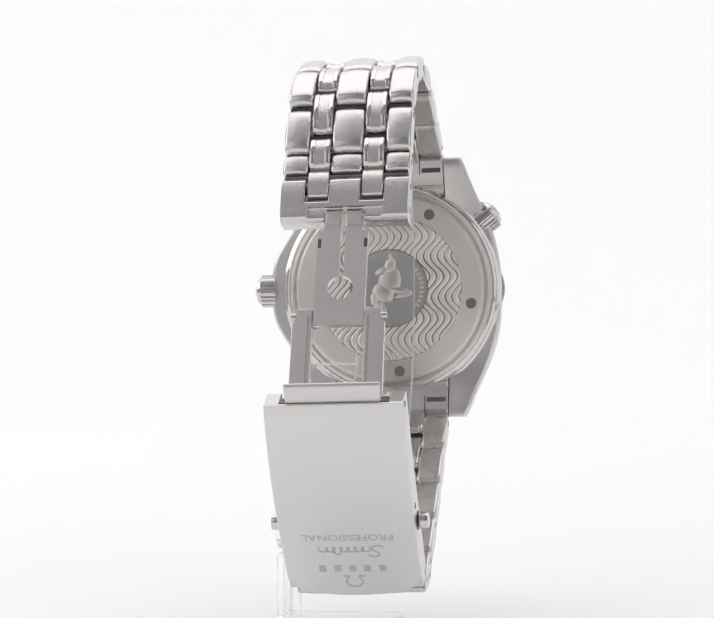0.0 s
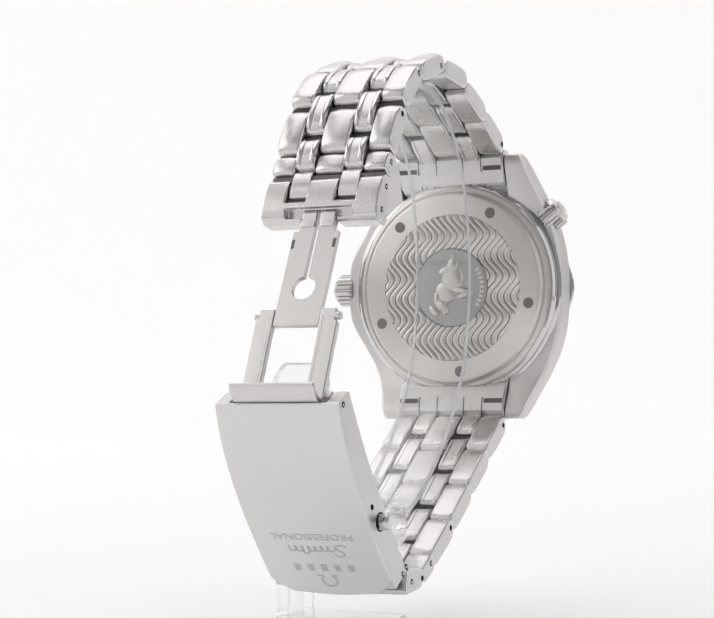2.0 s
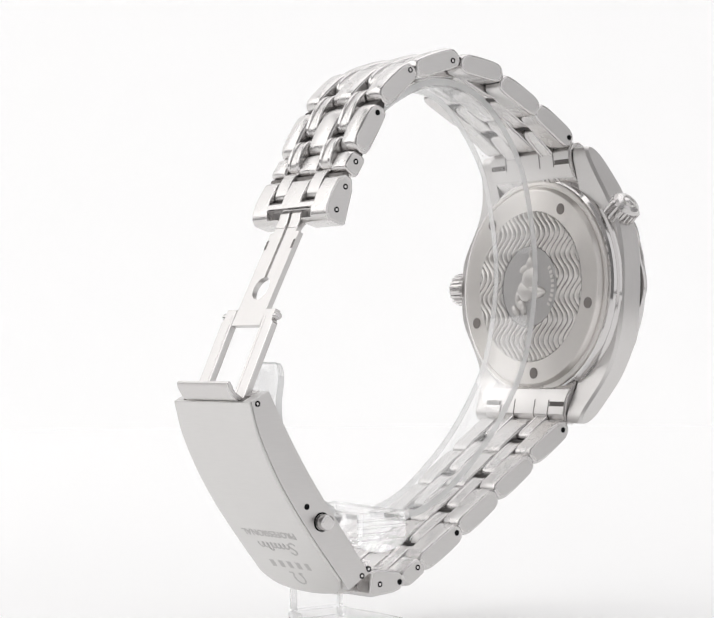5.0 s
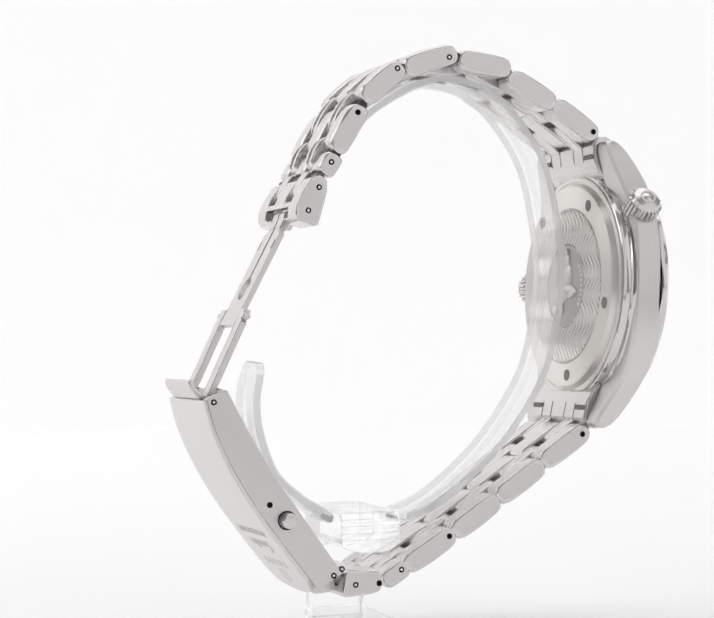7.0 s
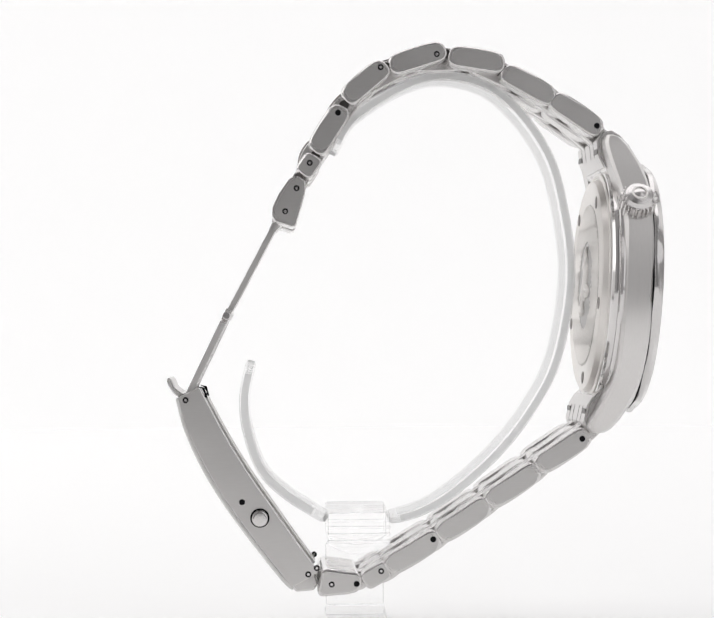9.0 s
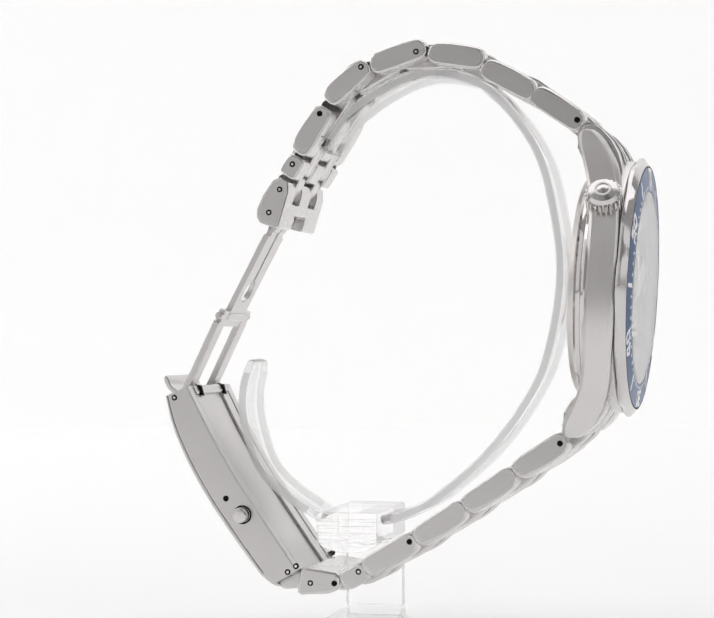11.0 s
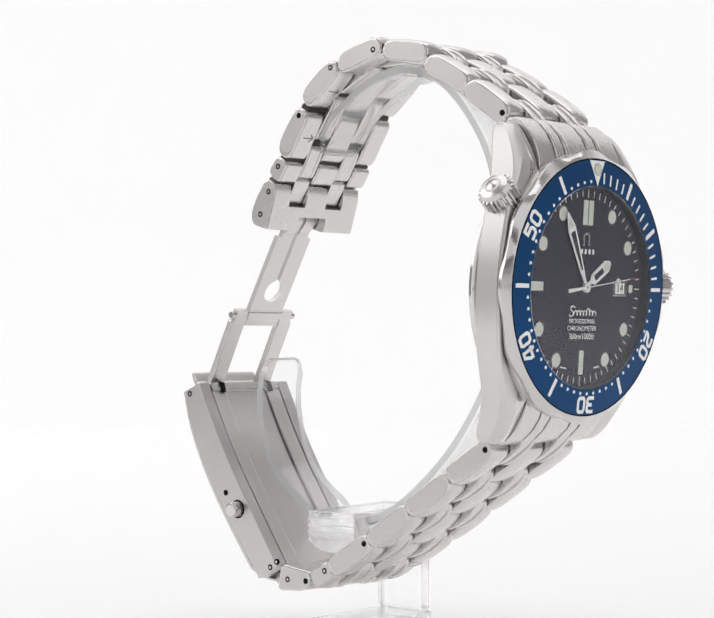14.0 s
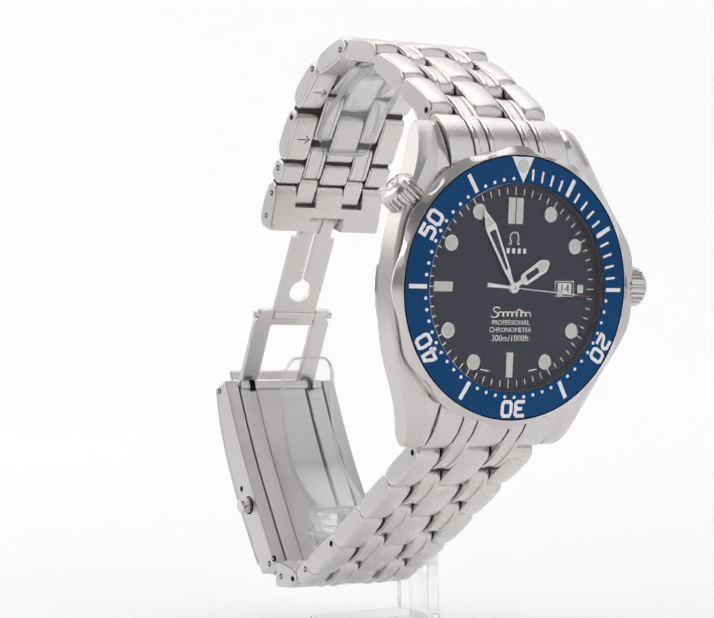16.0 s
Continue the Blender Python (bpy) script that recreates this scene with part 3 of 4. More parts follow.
def build_pointers():
    def skeleton_hand(name, label, length, root, wide, z, tip_from, angle):
        """A sword hand with an open middle and a luminous tip."""
        w = wide / 2
        out = [(-w * 0.5, root), (w * 0.5, root), (w, root + 0.5), (w * 1.12, tip_from), (0, length) if length > 10 else (w * 0.35, length), (-w * 0.35, length), (-w * 1.12, tip_from), (-w, root + 0.5)]
        if length > 10:
            out = [(-w * 0.55, root), (w * 0.55, root), (w * 0.9, root + 1), (w * 1.75, tip_from), (0.12, length), (-0.12, length), (-w * 1.75, tip_from), (-w * 0.9, root + 1)]
        bm = plate(out, z, z + 0.14, 0.03)
        m = DIAL @ pose(0, 0, 0, 0, 0, -angle)
        hand = part(name, bm, white_steel, watch, label, m)
        flip = m.inverted() @ DIAL @ pose(0, 0, 0, 0, 0, -angle)
        if length > 10:
            part("hand_opening", plate([(-w * 0.32, root + 1.4), (w * 0.32, root + 1.4), (w * 1.0, tip_from - 0.6), (-w * 1.0, tip_from - 0.6)], z + 0.1, z + 0.155), dial_blue, hand, "", flip)
            part("hand_lume", plate([(-w * 1.2, tip_from + 0.1), (w * 1.2, tip_from + 0.1), (0, length - 0.6)], z + 0.1, z + 0.165), lume, hand, "", flip)
        else:
            part("hand_opening", box(-w * 0.5, w * 0.5, root + 0.9, tip_from - 1.1, z + 0.1, z + 0.155), dial_blue, hand, "", flip)
            part("hand_lume", plate([(-w * 0.7, tip_from - 0.9), (w * 0.7, tip_from - 0.9), (w * 0.75, tip_from), (w * 0.3, length - 0.25), (-w * 0.3, length - 0.25), (-w * 0.75, tip_from)], z + 0.1, z + 0.165), lume, hand, "", flip)
        part("hand_stem", box(-0.3, 0.3, 0, root + 0.4, z, z + 0.14), white_steel, hand, "", flip)
        part("hand_hub", disc(0.75, z, z + 0.14, 32), white_steel, hand, "", flip)
        return hand

    hour = skeleton_hand("hour_hand", "open steel hour hand with luminous tip", 7.1, 1.7, 1.75, 0.22, 6.1, 57.6)
    minute = skeleton_hand("minute_hand", "open steel sword minute hand with luminous tip", 12.1, 1.5, 1.1, 0.40, 9.6, -27.0)
    bm = plate([(-0.07, 0.5), (0.07, 0.5), (0.05, 11.0), (-0.05, 11.0)], 0.58, 0.66)
    second = part("second_hand", bm, white_steel, watch, "thin white seconds hand with red tip", DIAL)
    part("hand_tip", plate([(-0.06, 11.0), (0.06, 11.0), (0.04, 13.4), (-0.04, 13.4)], 0.58, 0.66), red, second, "red tip")
    part("counterweight", plate([(-0.17, -0.6), (0.17, -0.6), (0.30, -4.6), (-0.30, -4.6)], 0.58, 0.68), white_steel, second)
    part("hand_dot", disc(0.52, 0.58, 0.70, 28), lume, second, "pale luminous dot", mm(0, 7.9, 0))
    part("hand_hub", turned([(0.28, 0.58), (0.72, 0.58), (0.72, 0.72), (0.28, 0.74)], 28), white_steel, second)
    part("centre_pin", disc(0.3, 0.58, 0.78, 20, 0.05), satin, second)
    return minute, second


white_steel = material("white_hand_steel", (0.92, 0.92, 0.91), 0.35, 0.1, vary=0.03)
minute_hand, second_hand = build_pointers()

crystal = head_part("crystal", turned([(0.01, 0.86), (14.6, 0.86), (14.88, 0.9), (14.88, 1.02), (14.6, 1.14), (0.01, 1.14)], 96), glass, watch, "flat clear sapphire crystal", sharp=3.0)
crystal.visible_shadow = False


# ---- crown and valve
def knob(name, label, m, r, length, flutes, cap):
    bm = bmesh.new()

    def fluted(q, z, f):
        return q + (0.22 * (1 if math.sin(flutes * f) > 0 else -1) if q > r * 0.96 and 0.55 < z < length - 0.75 else 0)
    add_turned(bm, [(0.05, -1.2), (r * 0.62, -1.2), (r * 0.62, 0.25), (r * 0.9, 0.3), (r, 0.6), (r, length - 0.8), (r * 0.95, length - 0.7), (r * 0.82, length - 0.1), (r * 0.7, length), (0.05, length + cap)], flutes * 6, fluted)
    ob = part(name, bm, polished_soft, watch, label, HEAD @ m, 30)
    part("knob_emblem", turned([(r * 0.36, length), (r * 0.5, length), (r * 0.48, length + cap * 0.75), (r * 0.38, length + cap * 0.75)], 32), satin, ob)
    return ob


knob("crown", "fluted steel screw-down crown", mm(20.8, 0.4, -3.6) @ pose(0, 0, 0, 0, 90, 0), 2.75, 4.0, 20, 0.35)
valve_turn = math.degrees(math.atan2(12.9, -16.8))
knob("helium_valve", "fluted steel valve knob with flat cap", mm(-15.7, 11.4, -3.55) @ pose(0, 0, 0, 0, 0, valve_turn) @ pose(0, 0, 0, 0, 90, 0), 2.6, 4.0, 22, 0.45)


# ---- bracelet
HALF = 10.1                                        # half width of the bracelet
OUTER, NARROW, CENTRE = (6.12, HALF), (2.58, 6.0), (-2.47, 2.47)
UPPER = [((38.4, 26.0), (30.9, 31.2)), ((31.0, 31.1), (23.1, 35.5)), ((23.2, 36.6), (14.6, 38.0)), ((13.9, 38.9), (5.3, 36.3)), ((4.6, 36.5), (-1.8, 31.1)), ((-2.2, 29.9), (-6.6, 22.9)), ((-6.6, 22.3), (-8.6, 19.3))]
LOWER = [((35.9, -21.7), (27.9, -26.9)), ((27.9, -27.1), (20.0, -32.3)), ((20.0, -32.4), (12.2, -37.5)), ((12.2, -37.5), (4.0, -42.4)), ((4.2, -42.3), (0.4, -44.6))]
MIDDLE = Vector((5.0, 0.0))


def link_profile(a, b, thick, arch=0.25, n=12, inner_cut=0.0):
    """A lens-like side profile from a to b, arched on the side that faces away from the loop's middle."""
    a, b = Vector(a), Vector(b)
    along = b - a
    L = along.length
    along.normalize()
    out = Vector((along.y, -along.x))
    if out.dot((a + b) / 2 - MIDDLE) < 0:
        out = -out
    top, low = [], []
    for i in range(n + 1):
        q = -math.cos(math.pi * i / n)
        s = L * (q + 1) / 2
        d1 = -0.25 + (thick / 2 + 0.25) * (1 - abs(q) ** 9) ** 0.5 + arch * (1 - q * q)
        d0 = -0.25 - (thick / 2 - 0.25 - inner_cut) * (1 - abs(q) ** 8) ** 0.5
        top.append(a + along * s + out * d1)
        if 0 < i < n:
            low.append(a + along * s + out * d0)
    return [tuple(p) for p in top + low[::-1]]


def crowned(pts, a, b, v0, v1, rise):
    """A link drawn out from v0 to v1 whose outer face swells a little in the middle of its width."""
    d = (Vector(b) - Vector(a)).normalized()
    out = Vector((d.y, -d.x))
    if out.dot((Vector(a) + Vector(b)) / 2 - MIDDLE) < 0:
        out = -out
    base = Vector(a).dot(out)
    bm = bmesh.new()
    rings = []
    for f in (0.0, 0.1, 0.25, 0.4, 0.6, 0.75, 0.9, 1.0):
        swell = rise * (1 - (2 * f - 1) ** 2) - 0.6 * rise
        ring = []
        for u, w in pts:
            k = swell if Vector((u, w)).dot(out) - base > 0 else 0.0
            ring.append((u + out.x * k, v0 + (v1 - v0) * f, w + out.y * k))
        rings.append(ring)
    add_loft(bm, rings)
    bmesh.ops.recalc_face_normals(bm, faces=bm.faces)
    bevel(bm, 0.32, 3, 50)
    return bm


def pin(spot, side, parent, bright):
    """A round pin end on a dark disc that stands in for its shaded hole, on a link's side."""
    turn = mm(spot[0], side, spot[1], -90 if side > 0 else 90, 0, 0)
    # no hole is cut: its shade is this dark disc
    part("pin_hole_shade", disc(0.47, -0.3, 0.025, 20), dark, parent, "dark disc for the shade in a pin hole", turn)
    if bright:
        part("pin_end", disc(0.24, -0.3, 0.05, 16, 0.04), polished_soft, parent, "steel pin end", turn)


def wide_row(a, b, thick, hole=None, bright=False, arrow=False, arch=0.25):
    pts = link_profile(a, b, thick, arch)
    for v0, v1, name in ((-OUTER[1], -OUTER[0], "outer_link"), (CENTRE[0], CENTRE[1], "centre_link"), (OUTER[0], OUTER[1], "outer_link")):
        ob = part(name, crowned(pts, a, b, v0, v1, 0.3), brushed, watch, "brushed steel bracelet link", sharp=40)
        if arrow and v0 < -6:
            d = (Vector(a) - Vector(b)).normalized()
            o = Vector((d.y, -d.x))
            if o.dot(MIDDLE - Vector(a)) < 0:
                o = -o
            inner = Vector(mix2(a, b, 0.5)) + o * (thick / 2)
            m = Matrix(((0, d.x, o.x, inner.x * 0.001), (1, 0, 0, -0.0079), (0, d.y, o.y, inner.y * 0.001), (0, 0, 0, 1)))
            for x0, y0, x1, y1 in ((-1.1, 0, 1.1, 0), (0.35, 0.65, 1.1, 0), (0.35, -0.65, 1.1, 0)):
                t = Vector((x1 - x0, y1 - y0))
                n = Vector((-t.y, t.x)).normalized() * 0.09
                part("engraved_arrow", plate([(x0 - n.x, y0 - n.y), (x1 - n.x, y1 - n.y), (x1 + n.x, y1 + n.y), (x0 + n.x, y0 + n.y)], -0.25, 0.02), dark_shade_steel, ob, "", m)
        if name == "outer_link":
            side = -HALF if v0 < 0 else HALF
            # flat satin side facet inside the polished edge
            cx, cz = sum(p[0] for p in pts) / len(pts), sum(p[1] for p in pts) / len(pts)
            facet = [(cx + (u - cx) * 0.86, cz + (w - cz) * 0.78) for u, w in pts]
            part("side_facet", prism(facet, side - 0.02 if side < 0 else side - 0.25, side + 0.25 if side < 0 else side + 0.02), brushed_side, ob, "satin side facet")
            if hole:
                pin(hole, side + (-0.02 if side < 0 else 0.02), ob, bright)


def narrow_pair(a, b, thick, lift=0.0, arch=0.3, ridged=True):
    pts = link_profile(a, b, thick - 0.25, arch + lift)
    rib = link_profile(a, b, thick - 0.05, arch + lift + 0.2)
    for s in (-1, 1):
        lo, hi = sorted((s * NARROW[0], s * NARROW[1]))
        ob = part("narrow_link", prism(pts, lo + 0.06, hi - 0.06, 0.12, 1, 50), brushed, watch, "narrow brushed link with polished ridges", sharp=40)
        if not ridged:
            continue
        part("ridge", prism(rib, lo + 0.12, lo + 0.95, 0.25, 2, 50), polished, ob, "polished ridge")
        part("ridge", prism(rib, hi - 0.95, hi - 0.12, 0.25, 2, 50), polished, ob, "polished ridge")


# the shade in the gaps between links is put into this colour
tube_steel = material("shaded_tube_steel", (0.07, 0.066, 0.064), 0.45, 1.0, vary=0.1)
brushed_side = material("satin_side_steel", (0.64, 0.627, 0.62), 0.31, 1.0, 0.25, 900, (0.4, 6, 6), 0.07, rough_vary=0.04)


def mix2(p, q, t):
    return (p[0] + (q[0] - p[0]) * t, p[1] + (q[1] - p[1]) * t)


def build_bracelet(rows, holes, last):
    for i, (a, b) in enumerate(rows):
        small = math.dist(a, b) < 6
        a, b = mix2(a, b, -0.026), mix2(a, b, 1.026)
        wide_row(a, b, 2.9 if small else 3.25, *holes.get(i, (None, False)), arrow=rows is UPPER and i in (4, 5), arch=0.1 if small else 0.28)
        if i + 1 < len(rows):
            c, d = rows[i + 1]
            short = math.dist(c, d) < 6
            narrow_pair(mix2(a, b, 0.66 if not small else 0.6), mix2(c, d, 0.57 if not short else 0.8), 3.0, 0.38)
        else:
            narrow_pair(mix2(a, b, 0.75), last, 2.6, 0.1, ridged=rows is LOWER)
            c = last
        # tubes that the rows turn on, coloured near-black for the shade between links
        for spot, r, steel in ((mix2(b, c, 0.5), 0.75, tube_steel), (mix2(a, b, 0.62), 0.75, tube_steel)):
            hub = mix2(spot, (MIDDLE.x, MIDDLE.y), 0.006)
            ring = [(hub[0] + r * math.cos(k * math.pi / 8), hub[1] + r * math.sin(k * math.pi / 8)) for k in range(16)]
            part("link_tube", prism(ring, -9.75, 9.75), steel, watch, "steel link tube, near-black for the shade in the gap")


build_bracelet(UPPER, {0: ((37.75, 26.75), False), 3: ((12.6, 38.15), True), 4: ((3.75, 36.1), True), 5: ((-3.0, 29.0), False), 6: ((-7.5, 21.15), True)}, (-11.0, 15.3))
build_bracelet(LOWER, {0: ((34.9, -22.45), False), 3: ((11.3, -37.9), False), 4: ((3.1, -42.75), True)}, (-2.2, -44.6))
# one more tube, its dark colour standing for shade in the last gap
part("link_tube", prism([(-9.25 + 0.65 * math.cos(k * math.pi / 8), 18.95 + 0.65 * math.sin(k * math.pi / 8)) for k in range(16)], -9.75, 9.75), dark_shade_steel, watch, "steel link tube, darkened for the shade in the gap")
# the short narrow links that reach into the end links
narrow_pair((41.0, 23.0), (34.4, 28.9), 2.8, 0.1)
narrow_pair((38.6, -19.6), (31.6, -24.4), 2.8, 0.1)


def build_end_link(end):
    """The fluted piece between two lugs."""
    top = end > 0
    lo = [(16.2, -2.0), (18.2, -2.2), (20.2, -2.9), (22.0, -4.0), (23.6, -5.6), (24.3, -6.9), (24.0, -8.3), (22.6, -9.0), (20.0, -8.6), (18.2, -7.6), (16.2, -5.6)]
    if not top:
        lo = [(y - 0.8, z) for y, z in lo]
    bm = bmesh.new()
    strips = [(-10.15, -6.05, 0.0), (-6.0, -5.1, 0.28), (-5.05, -3.5, 0.05), (-3.45, -2.55, 0.28), (-2.5, 2.5, 0.0), (2.55, 3.45, 0.28), (3.5, 5.05, 0.05), (5.1, 6.0, 0.28), (6.05, 10.15, 0.0)]
    base = None
    for x0, x1, up in strips:
        b2 = bmesh.new()
        n = len(lo)
        p0 = [b2.verts.new((x0, end * y, z + (up if k < 6 else 0))) for k, (y, z) in enumerate(lo)]
        p1 = [b2.verts.new((x1, end * y, z + (up if k < 6 else 0))) for k, (y, z) in enumerate(lo)]
        b2.faces.new(p0)
        b2.faces.new(p1[::-1])
        for i in range(n):
            b2.faces.new((p0[i], p1[i], p1[(i + 1) % n], p0[(i + 1) % n]))
        bmesh.ops.recalc_face_normals(b2, faces=b2.faces)
        bevel(b2, 0.2, 2, 60)
        if base is None:
            base = head_part("end_link", b2, brushed, watch, "fluted steel end link between the lugs")
        else:
            part("flute" if up > 0.1 else "end_link_strip", b2, polished if up > 0.1 else brushed, base, "", under(base, Matrix()))


def build_end_backs():
    """The flat inner sides of the end links, with dark blocks for the shade of their notches beside the lugs."""
    for end, off in ((1, 0.0), (-1, -0.8)):
        pts = [(18.4, -7.9), (20.0, -8.8), (22.6, -9.25), (24.2, -8.4), (24.2, -8.0), (22.4, -8.5), (20.0, -8.2), (18.4, -7.4)]
        bm = bmesh.new()
        add_prism(bm, [(z, end * (y + off)) for y, z in pts], -9.9, 9.9)
        bm.transform(Matrix(((0, 1, 0, 0), (0, 0, 1, 0), (1, 0, 0, 0), (0, 0, 0, 1))))
        ob = head_part("end_link_back", bm, satin, watch, "flat satin back of the end link")
        # dark lines drawn for the shade between the fingers
        for v in (-6.05, -2.55, 2.55, 6.05):
            bm = bmesh.new()
            line = [(20.2, -8.87), (22.6, -9.28), (24.1, -8.48), (24.1, -8.2), (22.4, -8.6), (20.2, -8.4)]
            add_prism(bm, [(z, end * (y + off)) for y, z in line], v - 0.1, v + 0.1)
            bm.transform(Matrix(((0, 1, 0, 0), (0, 0, 1, 0), (1, 0, 0, 0), (0, 0, 0, 1))))
            part("back_groove_shade", bm, dark_shade_steel, ob, "", under(ob, Matrix()))
        # dark blocks drawn where the cuts would lie in shade
        for s in (-1, 1):
            part("notch_shade", box(min(s * 6.4, s * 9.8), max(s * 6.4, s * 9.8), min(end * (20.5 + off), end * (21.3 + off)), max(end * (20.5 + off), end * (21.3 + off)), -9.08, -8.4), dark_shade_steel, ob, "dark fill for the shade of a cut", under(ob, Matrix()))
            part("notch_shade", box(min(s * 2.6, s * 5.9), max(s * 2.6, s * 5.9), min(end * (23.4 + off), end * (24.35 + off)), max(end * (23.4 + off), end * (24.35 + off)), -9.1, -8.0), dark_shade_steel, ob, "dark fill for the shade of a cut", under(ob, Matrix()))


build_end_backs()
build_end_link(1)
build_end_link(-1)


# ---- clasp end pieces
def carved(solid, bites, soft):
    """A solid with bites taken out and its edges softened."""
    def temporary(bm):
        bmesh.ops.recalc_face_normals(bm, faces=bm.faces)
        me = bpy.data.meshes.new("blank")
        bm.to_mesh(me)
        bm.free()
        return new("blank", me)
    ob = temporary(solid)
    tools = [temporary(b) for b in bites]
    for tool in tools:
        cutter = ob.modifiers.new("bite", "BOOLEAN")
        cutter.operation, cutter.object, cutter.solver = "DIFFERENCE", tool, "EXACT"
    bpy.context.view_layer.update()
    me = bpy.data.meshes.new_from_object(ob.evaluated_get(bpy.context.evaluated_depsgraph_get()))
    for extra in tools + [ob]:
        bpy.data.objects.remove(extra)
    bm = bmesh.new()
    bm.from_mesh(me)
    bmesh.ops.remove_doubles(bm, verts=bm.verts, dist=0.02)
    bmesh.ops.dissolve_limit(bm, angle_limit=radians(2), verts=bm.verts, edges=bm.edges)
    bm.normal_update()
    edges = [e for e in bm.edges if len(e.link_faces) == 2 and e.calc_face_angle(0) > radians(35) and e.calc_length() > 0.05]
    bmesh.ops.bevel(bm, geom=edges, offset=soft, segments=2, profile=0.5, affect="EDGES", clamp_overlap=False, material=1)
    return bm


def build_end_pieces():
    pts = [(-10.75, 18.75), (-9.4, 19.2), (-8.2, 18.4), (-8.2, 16.6), (-9.8, 11.3), (-10.3, 11.1), (-12.9, 11.9), (-13.5, 12.9), (-13.4, 14.3), (-12.4, 16.4)]
    solid = prism(pts, -HALF, HALF)
    bites = []
    for v in (-4.35, 4.35):                          # room for the narrow links
        bites.append(prism([(-14, 15.35), (-7, 14.9), (-7, 20), (-14, 20)], v - 1.85, v + 1.85))
    bites.append(prism([(-14.5, 12.75), (-11.9, 12.75), (-11.9, 14.35), (-14.5, 14.35)], -5.9, 5.9))
    bites.append(prism([(-15, 10.5), (-8, 10.5), (-8, 13.2), (-15, 13.9)], -3.1, 3.1))
    top = part("clasp_end_piece", carved(solid, bites, 0.22), brushed, watch, "brushed steel end piece with a slot", sharp=40)
    hinge = [(-12.1 + 1.05 * math.cos(radians(k)), 13.05 + 0.95 * math.sin(radians(k))) for k in range(-40, 200, 20)] + [(-13.9, 11.0), (-12.9, 10.7)]
    for s in (-1, 1):
        part("hinge_knuckle", prism(hinge, *sorted((s * 0.3, s * 2.85)), 0.2, 2, 50), satin, top)
    # dark plates put the shade in these cuts into colour
    for v in (-4.35, 4.35):
        part("notch_floor", prism([(-12.3, 15.5), (-9.0, 15.2), (-8.9, 14.9), (-12.6, 15.1)], v - 1.75, v + 1.75), dark_shade_steel, top, "dark fill for the shade of a cut")
    facet = [(-10.9 + (u + 10.9) * 0.8, 14.7 + (w - 14.7) * 0.84) for u, w in pts]
    for s in (-1, 1):
        part("side_facet", prism(facet, *sorted((s * (HALF + 0.02), s * (HALF - 0.3)))), brushed_side, top, "satin side facet")
        for spot in ((-9.6, 17.2), (-11.4, 13.6)):
            pin(spot, s * (HALF + 0.02), top, True)
    pts = [(-6.3, -42.7), (-5.6, -42.3), (-0.5, -43.0), (0.1, -43.7), (0.1, -44.9), (-0.6, -45.9), (-2.0, -46.3), (-6.2, -46.6), (-6.9, -46.2)]
    low = part("clasp_end_piece", prism(pts, -HALF - 0.2, HALF + 0.2, 0.35, 2, 35), brushed, watch, "brushed steel end piece hinged to the clasp")
    facet = [(-3.3 + (u + 3.3) * 0.86, -44.5 + (w + 44.5) * 0.8) for u, w in pts]
    for s in (-1, 1):
        part("side_facet", prism(facet, *sorted((s * (HALF + 0.22), s * (HALF - 0.3)))), brushed_side, low, "satin side facet")
        for spot, lit in (((-4.65, -44.7), True), ((-0.75, -44.65), False)):
            pin(spot, s * (HALF + 0.22), low, lit)


build_end_pieces()

# ---- deployant blades
TOP, JOINT, FOOT = Vector((-13.0, 11.8)), Vector((-20.9, -2.9)), Vector((-26.6, -14.6))


def lay(a, b):
    """A pose whose y runs from a to b in the profile, x across the band, z outwards."""
    d = (b - a).normalized()
    out = Vector((d.y, -d.x)) if Vector((d.y, -d.x)).x < 0 else Vector((-d.y, d.x))
    return Matrix(((0, d.x, out.x, a.x * 0.001), (-1 if out.x * d.y - out.y * d.x > 0 else 1, 0, 0, 0), (0, d.y, out.y, a.y * 0.001), (0, 0, 0, 1)))


